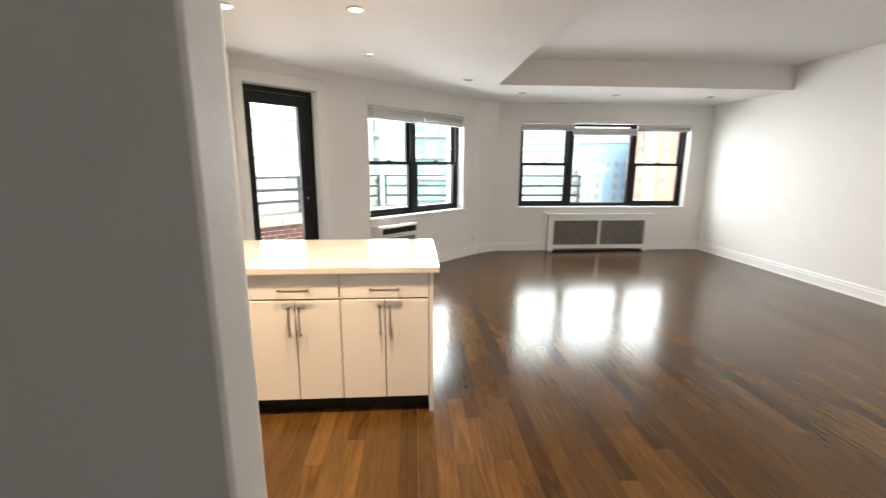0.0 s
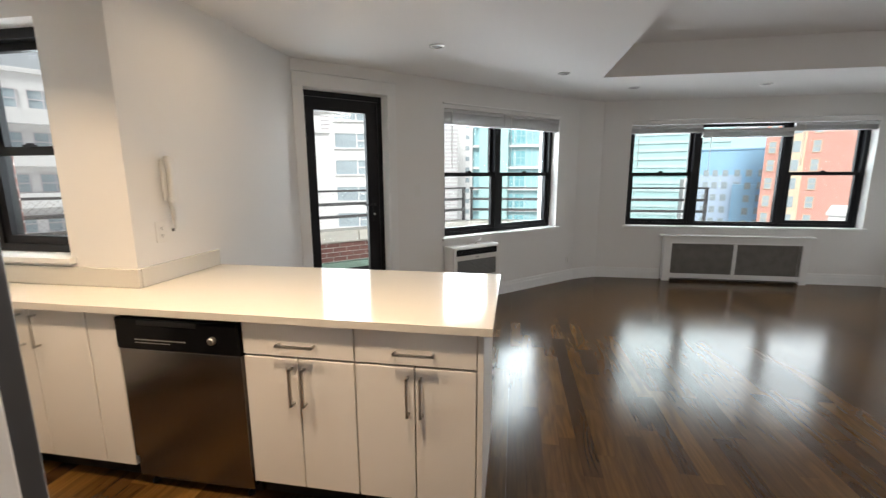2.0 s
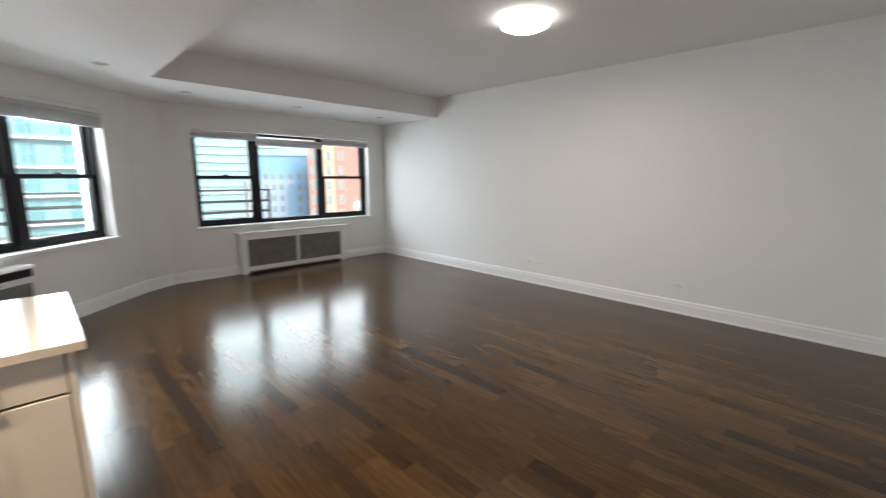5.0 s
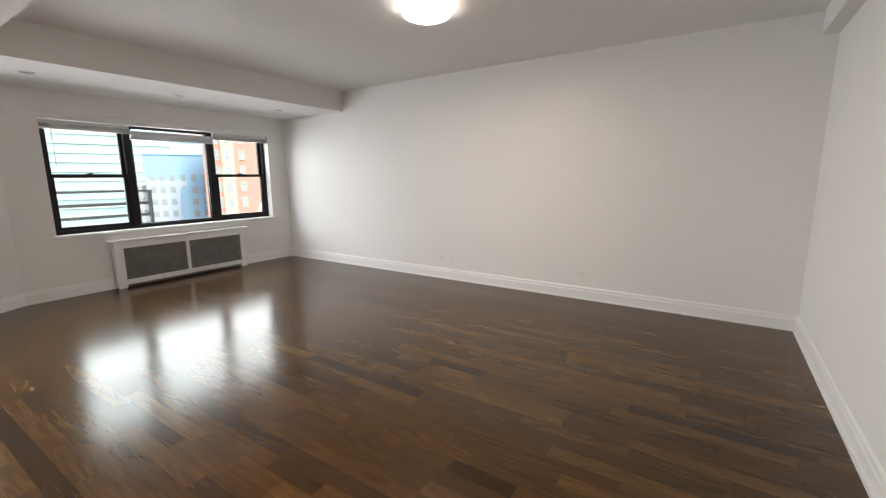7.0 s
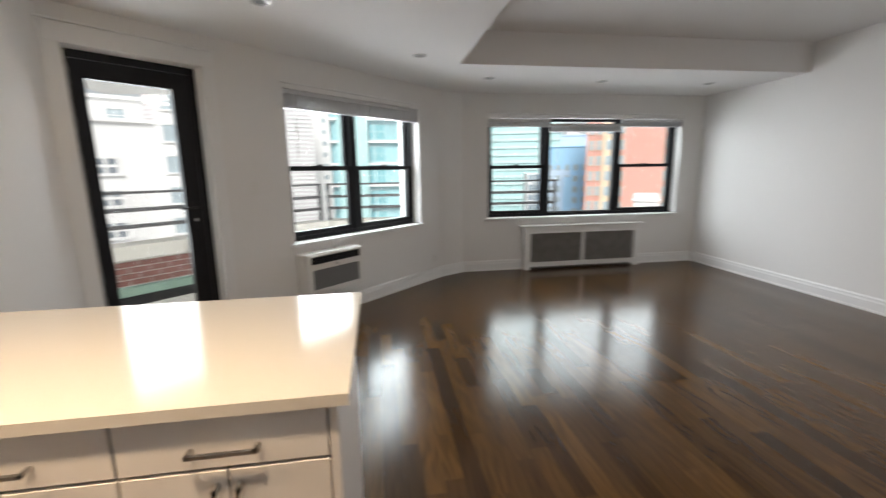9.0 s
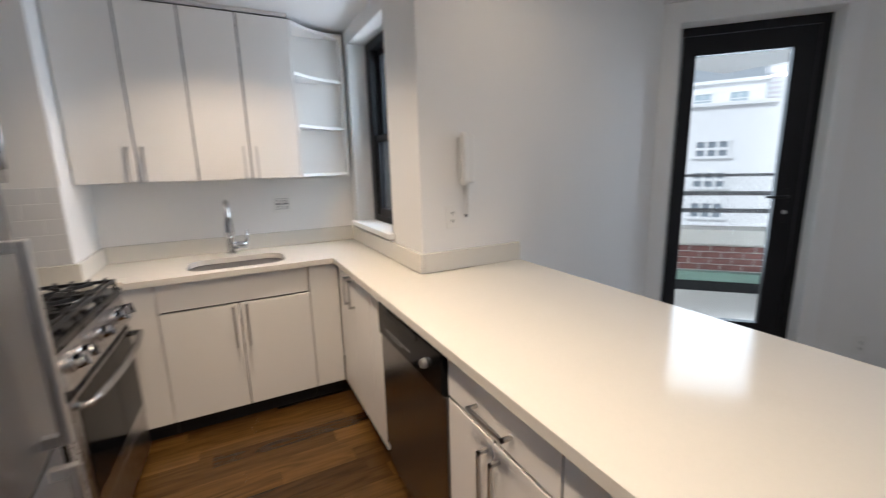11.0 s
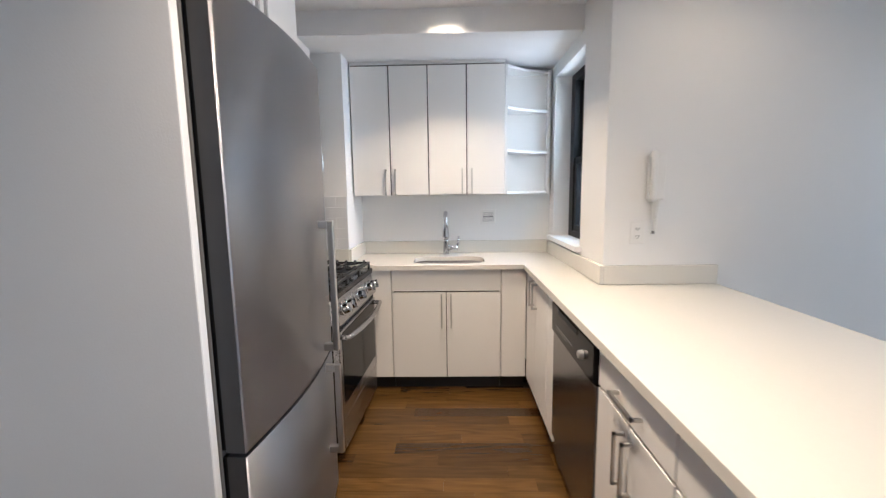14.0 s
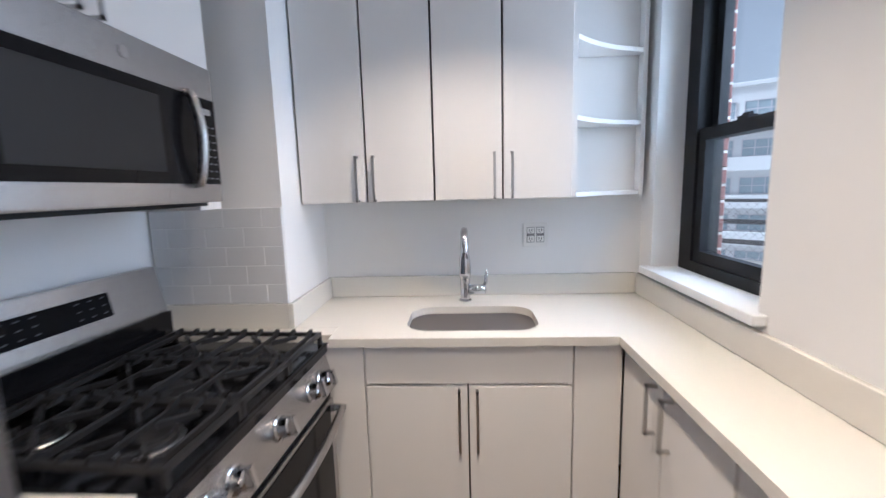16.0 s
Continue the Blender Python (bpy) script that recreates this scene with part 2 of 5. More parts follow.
# ---- mesh helpers ----
def put_box(bm, x0, x1, y0, y1, z0, z1):
    vs = [bm.verts.new((x, y, z)) for z in (z0, z1) for y in (y0, y1) for x in (x0, x1)]
    for f in ((0, 2, 3, 1), (4, 5, 7, 6), (0, 1, 5, 4), (2, 6, 7, 3), (0, 4, 6, 2), (1, 3, 7, 5)):
        bm.faces.new([vs[i] for i in f])
    return bm


def box(x0, x1, y0, y1, z0, z1, bev=0.0, seg=2):
    bm = bmesh.new()
    put_box(bm, min(x0, x1), max(x0, x1), min(y0, y1), max(y0, y1), min(z0, z1), max(z0, z1))
    if bev:
        bmesh.ops.bevel(bm, geom=bm.edges[:], offset=bev, segments=seg, affect="EDGES", profile=0.5)
    return bm


def boxes(*specs):
    bm = bmesh.new()
    for s in specs:
        put_box(bm, *s)
    return bm


def tube(points, radius, seg=10, closed=False):
    """A round bar swept along the points."""
    bm = bmesh.new()
    pts = [Vector(p) for p in points]
    rings = []
    up = None
    for i, p in enumerate(pts):
        a = pts[i - 1] if i else (pts[-1] if closed else p)
        b = pts[i + 1] if i + 1 < len(pts) else (pts[0] if closed else p)
        d = (b - a).normalized()
        if up is None:
            up = Vector((0, 0, 1)) if abs(d.z) < 0.9 else Vector((1, 0, 0))
        side = d.cross(up).normalized()
        up = side.cross(d).normalized()
        r = radius[i] if isinstance(radius, (list, tuple)) else radius
        rings.append([bm.verts.new(p + r * (math.cos(k * math.tau / seg) * side + math.sin(k * math.tau / seg) * up)) for k in range(seg)])
    n = len(rings)
    for i in range(n if closed else n - 1):
        r0, r1 = rings[i], rings[(i + 1) % n]
        for k in range(seg):
            bm.faces.new((r0[k], r0[(k + 1) % seg], r1[(k + 1) % seg], r1[k]))
    if not closed:
        bm.faces.new(rings[0][::-1])
        bm.faces.new(rings[-1])
    for f in bm.faces:
        f.smooth = True
    return bm


def lathe(profile, seg=24, m=None):
    """Turned shape round z from (radius, z) pairs."""
    bm = bmesh.new()
    rings = []
    for r, z in profile:
        rings.append([bm.verts.new((r * math.cos(k * math.tau / seg), r * math.sin(k * math.tau / seg), z)) for k in range(seg)])
    for r0, r1 in zip(rings, rings[1:]):
        for k in range(seg):
            bm.faces.new((r0[k], r0[(k + 1) % seg], r1[(k + 1) % seg], r1[k]))
    bm.faces.new(rings[0][::-1])
    bm.faces.new(rings[-1])
    bmesh.ops.remove_doubles(bm, verts=bm.verts[:], dist=1e-5)
    if m:
        bm.transform(m)
    return bm


def prism(outline, z0, z1, bev=0.0):
    """An outline of (x, y) points stood up from z0 to z1."""
    bm = bmesh.new()
    lo = [bm.verts.new((x, y, z0)) for x, y in outline]
    hi = [bm.verts.new((x, y, z1)) for x, y in outline]
    bm.faces.new(lo[::-1])
    bm.faces.new(hi)
    k = len(outline)
    for i in range(k):
        bm.faces.new((lo[i], lo[(i + 1) % k], hi[(i + 1) % k], hi[i]))
    bmesh.ops.recalc_face_normals(bm, faces=bm.faces[:])
    if bev:
        bmesh.ops.bevel(bm, geom=bm.edges[:], offset=bev, segments=2, affect="EDGES", profile=0.5)
    return bm


def mesh_of(name, bm, material):
    me = bpy.data.meshes.new(name)
    bmesh.ops.recalc_face_normals(bm, faces=bm.faces[:])
    bm.to_mesh(me)
    bm.free()
    me.materials.append(material)
    return me


def part(name, bm, material, parent, label="", m=None):
    ob = new(name, mesh_of(name, bm, material))
    ob.parent = parent
    if m is not None:
        ob.matrix_local = m
    return tagged(ob, label)


def thing(name, m, label, category, group="", kind=""):
    ob = new(name)
    ob.empty_display_size = 0.1
    ob.matrix_world = m
    return tagged(ob, label, category, group, kind)


def solid(name, bm, material, label, category, kind="", m=None, group=""):
    ob = new(name, mesh_of(name, bm, material))
    if m is not None:
        ob.matrix_world = m
    return tagged(ob, label, category, group, kind)


def wall_mesh(length, z0, z1, thick, holes=()):
    """A wall along local x, its room face at y = 0 and its body at y > 0, with through holes (x0, x1, z0, z1)."""
    us = sorted({0.0, length, *[h[0] for h in holes], *[h[1] for h in holes]})
    zs = sorted({z0, z1, *[h[2] for h in holes], *[h[3] for h in holes]})
    full = {}
    for i in range(len(us) - 1):
        for j in range(len(zs) - 1):
            uc, zc = (us[i] + us[i + 1]) / 2, (zs[j] + zs[j + 1]) / 2
            full[i, j] = not any(h[0] < uc < h[1] and h[2] < zc < h[3] for h in holes)
    bm = bmesh.new()

    def quad(*ps):
        bm.faces.new([bm.verts.new(p) for p in ps])

    for (i, j), on in full.items():
        if not on:
            continue
        a, b, c, d = us[i], us[i + 1], zs[j], zs[j + 1]
        quad((a, 0, c), (b, 0, c), (b, 0, d), (a, 0, d))
        quad((b, thick, c), (a, thick, c), (a, thick, d), (b, thick, d))
        if not full.get((i - 1, j)):
            quad((a, thick, c), (a, 0, c), (a, 0, d), (a, thick, d))
        if not full.get((i + 1, j)):
            quad((b, 0, c), (b, thick, c), (b, thick, d), (b, 0, d))
        if not full.get((i, j - 1)):
            quad((a, thick, c), (b, thick, c), (b, 0, c), (a, 0, c))
        if not full.get((i, j + 1)):
            quad((a, 0, d), (b, 0, d), (b, thick, d), (a, thick, d))
    bmesh.ops.remove_doubles(bm, verts=bm.verts[:], dist=1e-5)
    return bm


def wall(name, p0, p1, z0=0.0, z1=3.0, thick=0.2, holes=(), label="plain white painted plaster wall"):
    """Room face from p0 to p1, the room on the right hand as one goes."""
    d = Vector(p1) - Vector(p0)
    m = pose(p0[0], p0[1], 0, 0, 0, math.degrees(math.atan2(d.y, d.x)))
    return solid(name, wall_mesh(d.length, z0, z1, thick, holes), WALL, label, "wall", "structure", m), m, d.length


def skirting(m, a, b):
    """A stepped baseboard along a wall's local x from a to b."""
    prof = [(0, 0), (-0.018, 0), (-0.018, 0.10), (-0.013, 0.118), (-0.013, 0.135), (-0.004, 0.15), (0, 0.15)]
    bm = bmesh.new()
    r0 = [bm.verts.new((a, y, z)) for y, z in prof]
    r1 = [bm.verts.new((b, y, z)) for y, z in prof]
    for i in range(len(prof) - 1):
        bm.faces.new((r0[i], r0[i + 1], r1[i + 1], r1[i]))
    bm.faces.new(r0)
    bm.faces.new(r1[::-1])
    put_box(bm, a, b, -0.030, -0.0185, 0, 0.018)
    return solid("baseboard", bm, TRIM, "white painted moulded wooden baseboard", "baseboard", "structure", m @ pose(0, -0.001, 0))


# ---- the shell ----
# terrace side
W2 = (1.575, 3.40, 0.785, 2.19)
DOOR = (0.095, 0.905, 0.03, 2.25)
W3 = (1.845, 4.80, 0.762, 2.15)
KW = (-2.728, -2.035, 1.06, 2.245)
_, M_DIAG, L_DIAG = wall("wall_northwest", (DC.x, DC.y), (1.115, 6.846), -0.3, 3.0, 0.34, [DOOR, W2])
_, M_CH, L_CH = wall("wall_chamfer", (1.115, 6.846), (1.47, FAR_Y), -0.3, 3.0, 0.33)
_, M_FAR, L_FAR = wall("wall_north", (1.47, FAR_Y), (RIGHT_X, FAR_Y), -0.3, 3.0, 0.30, [(W3[0] - 1.47, W3[1] - 1.47, W3[2], W3[3])])
_, M_RIGHT, L_RIGHT = wall("wall_east", (RIGHT_X, FAR_Y + 0.3), (RIGHT_X, BACK_Y - 0.2))
_, M_BACK, L_BACK = wall("wall_south", (RIGHT_X, BACK_Y), (1.15, BACK_Y))
_, M_PH, L_PH = wall("wall_telephone", (-1.633, 2.563), (-1.633, 4.5), thick=0.0 + 0.12)
_, M_KW, L_KW = wall("wall_kitchen_window", (-2.95, 2.56), (-1.634, 2.56), thick=0.295, holes=[(KW[0] + 2.95, KW[1] + 2.95, KW[2], KW[3])])
wall("wall_sink", (-2.852, 0.4), (-2.852, 2.75))
wall("wall_range", (-0.46, 0.52), (-2.95, 0.52))
CHASE = solid("wall_chase", box(-2.853, -2.38, 0.50, 1.045, 0, 2.9), WALL, "white painted boxed pipe chase beside the range", "wall", "structure")
solid("partition", box(-0.440, -0.412, 0.10, 1.175, 0, 2.55, 0.002, 1), WALL, "white painted partition panel beside the refrigerator", "wall", "structure")
# unseen entry walls added behind the walk's start, so the open door stays dark
solid("wall_entry_north", box(-1.75, -0.455, 0.10, 0.518, 0, 2.9, 0.004, 2), WALL, "unseen white painted wall added to close the entry hall", "wall", "structure")
wall("wall_entry_east", (1.15, BACK_Y), (1.15, -1.8))
wall("wall_entry_south", (1.35, -1.7), (-1.75, -1.7))
wall("wall_entry_west", (-1.65, -1.8), (-1.65, 0.25))

# floor slab and ceilings
solid("floor_slab", box(-3.1, 5.4, -1.9, 7.3, -0.25, -0.014), MORTAR, "bare subfloor under the boards", "floor", "structure")
# lowered ceiling round the raised tray (x from 1.15 to the east wall, up to y 5.54)
cm = boxes((-3.1, 1.15, -1.9, 7.5, SOFFIT, 3.0), (1.15, 5.4, 5.54, 7.5, SOFFIT, 3.0), (1.15, 5.4, -1.9, 5.54, TRAY, 3.0), (1.15, 5.4, -1.9, -0.20, 2.60, TRAY), (-3.1, -2.07, 0.3, 2.7, 2.335, SOFFIT))
solid("ceiling", cm, CEIL, "white painted plaster ceiling with a raised tray", "ceiling", "structure")
# added slab, out of view, covering the ceiling and wall tops
solid("roof_slab", box(-3.4, 5.7, -2.2, 7.8, 3.0, 3.2), PAVER, "unseen concrete slab added over the ceiling", "ceiling", "structure")

skirting(M_DIAG, 1.0, L_DIAG)
skirting(M_CH, 0, L_CH)
skirting(M_FAR, 0, 0.88)
skirting(M_FAR, 2.76, L_FAR)
skirting(M_RIGHT, 0.3, L_RIGHT - 0.2)
skirting(M_BACK, 0, L_BACK)
skirting(M_PH, 0.62, 1.66)


# ---- windows ----
def bars(parent, x0, x1, z0, z1, y0, y1, w, name="sash"):
    return part(name, boxes((x0, x0 + w, y0, y1, z0, z1), (x1 - w, x1, y0, y1, z0, z1), (x0 + w, x1 - w, y0, y1, z0, z0 + w), (x0 + w, x1 - w, y0, y1, z1 - w, z1)), FRAME, parent)


def pane(parent, x0, x1, z0, z1, y):
    ob = part("pane", box(x0, x1, y, y + 0.005, z0, z1), GLASS, parent)
    ob.visible_shadow = False
    return ob


def double_hung(parent, x0, x1, z0, z1, y, mid):
    """Upper sash outside, lower sash inside, with their panes and a latch."""
    up = bars(parent, x0, x1, mid - 0.022, z1, y + 0.045, y + 0.08, 0.042, "upper_sash")
    pane(up, x0 + 0.042, x1 - 0.042, mid + 0.02, z1 - 0.042, y + 0.06)
    lo = bars(parent, x0, x1, z0, mid + 0.022, y, y + 0.036, 0.046, "lower_sash")
    pane(lo, x0 + 0.046, x1 - 0.046, z0 + 0.046, mid - 0.024, y + 0.016)
    c = (x0 + x1) / 2
    part("latch", boxes((c - 0.03, c + 0.03, y + 0.002, y + 0.034, mid + 0.0225, mid + 0.034), (c - 0.008, c + 0.03, y + 0.006, y + 0.02, mid + 0.0345, mid + 0.042)), FRAME, lo)


def window(name, m, hole, sections, mid, recess, label, head=0.05, jamb=0.05):
    x0, x1, z0, z1 = hole
    w = thing(name, m, label, "window", kind="structure")
    d = 0.11
    part("window_frame", boxes((x0, x0 + jamb, recess, recess + d, z0, z1), (x1 - jamb, x1, recess, recess + d, z0, z1), (x0 + jamb, x1 - jamb, recess, recess + d, z0, z0 + 0.045), (x0 + jamb, x1 - jamb, recess, recess + d, z1 - head, z1)), FRAME, w)
    edges = [x0 + jamb, *sections, x1 - jamb]
    for s in sections:
        part("mullion", box(s - 0.045, s + 0.045, recess, recess + d, z0 + 0.045, z1 - head, 0.004, 1), FRAME, w)
    for i in range(len(edges) - 1):
        a = edges[i] + (0.045 if i else 0)
        b = edges[i + 1] - (0.045 if i + 1 < len(edges) - 1 else 0)
        if len(sections) == 2 and i == 1:
            s = bars(w, a, b, z0 + 0.045, z1 - head, recess + 0.02, recess + 0.06, 0.016, "fixed_sash")
            pane(s, a + 0.016, b - 0.016, z0 + 0.061, z1 - head - 0.016, recess + 0.04)
        else:
            double_hung(w, a, b, z0 + 0.045, z1 - head, recess + 0.012, mid)
    part("window_sill", box(x0 - 0.035, x1 + 0.035, -0.04, recess - 0.001, z0 - 0.028, z0 + 0.004, 0.004), TRIM, w, "white painted sill")
    return w


window("window_1", M_DIAG, W2, [2.447], 1.49, 0.12, "black framed two-light sash window above the air conditioner")
window("window_2", M_FAR, (W3[0] - 1.47, W3[1] - 1.47, W3[2], W3[3]), [2.752 - 1.47, 3.862 - 1.47], 1.485, 0.12, "wide black framed three-light window with raised blinds", 0.018)
window("window_3", M_KW, (KW[0] + 2.95, KW[1] + 2.95, KW[2], KW[3]), [], 1.625, 0.12, "narrow black framed sash window beside the sink", jamb=0.092)


def blind(m, x0, x1, ztop, zbot, y, label):
    """A raised horizontal blind: head rail, gathered slats, bottom rail and a wand."""
    b = thing("window_blind", m, label, "window blind", "raised window blinds")
    part("head_rail", box(x0, x1, y, y + 0.05, ztop - 0.04, ztop, 0.003), BLIND, b)
    k = 9
    step = (ztop - 0.042 - zbot - 0.018) / k
    for i in range(k):
        z = ztop - 0.042 - (i + 1) * step
        part("slat", boxes((x0 + 0.004, x1 - 0.004, y - 0.002 + 0.002 * (i % 2), y + 0.050, z + 0.001, z + step * 0.72)), BLIND, b)
    part("bottom_rail", box(x0 + 0.002, x1 - 0.002, y - 0.002, y + 0.052, zbot, zbot + 0.016, 0.003), BLIND, b)
    part("wand", tube([(x0 + 0.10, y - 0.012, ztop - 0.02), (x0 + 0.10, y - 0.012, zbot - 0.45)], 0.004, 6), PLASTIC, b, "clear plastic wand")
    return b


blind(M_DIAG, W2[0] + 0.004, 2.443, W2[3] - 0.004, W2[3] - 0.165, 0.012, "raised white slatted blind over the terrace window")
blind(M_DIAG, 2.450, W2[1] - 0.004, W2[3] - 0.004, W2[3] - 0.160, 0.012, "raised white slatted blind over the terrace window")
blind(M_FAR, W3[0] - 1.465, 2.752 - 1.47, W3[3] - 0.012, W3[3] - 0.115, 0.012, "raised white slatted blind over the wide window")
blind(M_FAR, 2.760 - 1.47, 3.856 - 1.47, W3[3] - 0.072, W3[3] - 0.182, 0.012, "white slatted blind hanging a little lower")
blind(M_FAR, 3.866 - 1.47, W3[1] - 1.475, W3[3] - 0.012, W3[3] - 0.115, 0.012, "raised white slatted blind over the wide window")

# ---- terrace door ----
def casing(m, x0, x1, z0, z1, w, top_w, name, label):
    """Flat painted trim round an opening, its outer edge a thin bead."""
    t = thing(name, m, label, "door trim", kind="structure")
    part("side_trim", box(x0 - w, x0 - 0.001, -0.007, -0.001, z0, z1, 0.002, 1), TRIM, t)
    part("side_trim", box(x1 + 0.001, x1 + w, -0.007, -0.001, z0, z1, 0.002, 1), TRIM, t)
    part("head_trim", box(x0 - w, x1 + w, -0.007, -0.001, z1 + 0.001, z1 + top_w, 0.002, 1), TRIM, t)
    part("bead", box(x0 - w - 0.012, x1 + w + 0.012, -0.020, -0.001, z1 + top_w + 0.001, z1 + top_w + 0.014, 0.003, 1), TRIM, t)


casing(M_DIAG, DOOR[0], DOOR[1], 0.0, DOOR[3], 0.09, 0.115, "door_trim", "white painted flat trim round the terrace door")


def terrace_door(m):
    x0, x1, z0, z1 = DOOR
    d = thing("door_1", m, "black framed glazed terrace door, closed", "door", kind="structure")
    r = 0.14
    part("door_frame", boxes((x0, x0 + 0.045, r, r + 0.12, z0, z1), (x1 - 0.045, x1, r, r + 0.12, z0, z1), (x0 + 0.045, x1 - 0.045, r, r + 0.12, z1 - 0.05, z1), (x0 + 0.045, x1 - 0.045, r, r + 0.12, z0, z0 + 0.03)), FRAME, d)
    a, b, c, e = x0 + 0.048, x1 - 0.048, z0 + 0.034, z1 - 0.053
    leaf = part("leaf", boxes((a, a + 0.080, r + 0.012, r + 0.062, c, e), (b - 0.120, b, r + 0.012, r + 0.062, c, e), (a + 0.080, b - 0.120, r + 0.012, r + 0.062, e - 0.115, e), (a + 0.080, b - 0.120, r + 0.012, r + 0.062, c, c + 0.26)), FRAME, d)
    pane(leaf, a + 0.080, b - 0.120, c + 0.26, e - 0.115, r + 0.036)
    hx = b - 0.060
    part("handle_plate", box(hx - 0.014, hx + 0.014, r + 0.004, r + 0.0115, 1.02, 1.24, 0.003), BLACK, leaf)
    part("lever_handle", tube([(hx, r + 0.004, 1.19), (hx, r - 0.035, 1.19), (hx - 0.02, r - 0.042, 1.19), (hx - 0.12, r - 0.042, 1.188)], 0.008, 8), BLACK, leaf)
    part("lock_cylinder", lathe([(0.0, 0), (0.012, 0), (0.012, 0.008), (0.0, 0.008)], 14, pose(hx, r + 0.004, 1.09, 90)), NICKEL, leaf, "satin metal lock cylinder")
    part("threshold", box(x0, x1, 0.0, 0.338, 0.0, 0.029, 0.004), NICKEL, d, "metal threshold")
    return d


terrace_door(M_DIAG)


def head_bead(m, x0, x1, z):
    return solid("window_trim", box(x0, x1, -0.016, -0.001, z, z + 0.016, 0.003, 1), TRIM, "thin white painted head moulding above a window", "trim", "structure", m)


head_bead(M_DIAG, W2[0] - 0.02, W2[1] + 0.03, W2[3] + 0.042)
head_bead(M_FAR, W3[0] - 1.49, W3[1] - 1.45, W3[3] + 0.05)


# ---- radiator cover and air conditioner ----
def radiator_cover():
    m = pose(2.36, FAR_Y, 0)
    r = thing("radiator_cover", m, "white painted radiator cover with two dark mesh panels", "radiator cover")
    w, h, d = 1.81, 0.652, 0.115
    part("top", box(-0.045, w + 0.045, -d - 0.035, -0.001, h - 0.022, h, 0.004), TRIM, r)
    part("side_panel", box(0, 0.02, -d + 0.021, -0.02, 0.012, h - 0.023), TRIM, r)
    part("side_panel", box(w - 0.02, w, -d + 0.021, -0.02, 0.012, h - 0.023), TRIM, r)
    part("front_frame", boxes((0, 0.095, -d, -d + 0.02, 0.0, h - 0.023), (w - 0.095, w, -d, -d + 0.02, 0.0, h - 0.023), (0.095, w - 0.095, -d, -d + 0.02, h - 0.11, h - 0.023), (0.095, w - 0.095, -d, -d + 0.02, 0.045, 0.11), (w / 2 - 0.022, w / 2 + 0.022, -d, -d + 0.02, 0.11, h - 0.11)), TRIM, r)
    part("molding", boxes((0.08, w - 0.08, -d - 0.01, -d - 0.0005, 0.10, 0.115), (0.08, w - 0.08, -d - 0.01, -d - 0.0005, h - 0.115, h - 0.10), (0.08, 0.095, -d - 0.01, -d - 0.0005, 0.116, h - 0.116), (w - 0.095, w - 0.08, -d - 0.01, -d - 0.0005, 0.116, h - 0.116)), TRIM, r)
    for a, b in ((0.0955, w / 2 - 0.0225), (w / 2 + 0.0225, w - 0.0955)):
        bm = bmesh.new()
        n = 44
        for i in range(n):
            x = a + (b - a) * (i + 0.5) / n
            put_box(bm, x - 0.0042, x + 0.0042, -d + 0.008, -d + 0.0095, 0.111, h - 0.111)
        for i in range(26):
            z = 0.111 + (h - 0.222) * (i + 0.5) / 26
            put_box(bm, a, b, -d + 0.0097, -d + 0.011, z - 0.0042, z + 0.0042)
        part("mesh_panel", bm, MESHG, r, "dark perforated metal mesh")
    part("radiator_core", box(0.12, w - 0.12, -0.075, -0.03, 0.02, h - 0.13), GREYPL, r)


radiator_cover()


def air_conditioner():
    m = M_DIAG @ pose(1.565, -0.002, 0.290)
    a = thing("air_conditioner", m, "white through-wall air conditioner with a dark grille", "air conditioner")
    w, h, d = 0.68, 0.405, 0.16
    part("body", box(0, w, -d, -0.001, 0, h, 0.008), PLASTIC, a)
    part("front_panel", boxes((0.012, w - 0.012, -d - 0.022, -d - 0.001, 0.015, 0.055), (0.012, 0.06, -d - 0.022, -d - 0.001, 0.055, 0.25), (w - 0.06, w - 0.012, -d - 0.022, -d - 0.001, 0.055, 0.25), (0.012, w - 0.012, -d - 0.022, -d - 0.001, 0.25, 0.302), (0.012, 0.045, -d - 0.022, -d - 0.001, 0.302, 0.375), (w - 0.045, w - 0.012, -d - 0.022, -d - 0.001, 0.302, 0.375), (0.012, w - 0.012, -d - 0.022, -d - 0.001, 0.375, 0.392)), PLASTIC, a)
    part("intake_grille", boxes((0.06, w - 0.06, -d - 0.006, -d - 0.001, 0.055, 0.25)), GREYPL, a, "dark grey intake grille")
    for i in range(12):
        z = 0.062 + i * 0.0158
        part("grille_slat", boxes((0.061, w - 0.061, -d - 0.016, -d - 0.0065, z, z + 0.006)), GREYPL, a)
    part("outlet", box(0.045, w - 0.045, -d - 0.008, -d - 0.001, 0.302, 0.375), BLACK, a, "black air outlet")
    for i in range(4):
        z = 0.308 + i * 0.017
        part("vane", boxes((0.046, w - 0.046, -d - 0.018, -d - 0.0085, z, z + 0.004)), BLACK, a)
    # small loop of white cord on top of the body
    part("cord_loop", tube([(0.40, -0.06, h + 0.001), (0.41, -0.075, h + 0.02), (0.45, -0.08, h + 0.035), (0.48, -0.07, h + 0.06)], 0.009, 8), PLASTIC, a, "small white cord loop")
    part("badge", box(w / 2 - 0.025, w / 2 + 0.025, -d - 0.0245, -d - 0.0225, 0.268, 0.286, 0.001, 1), NICKEL, a)


air_conditioner()


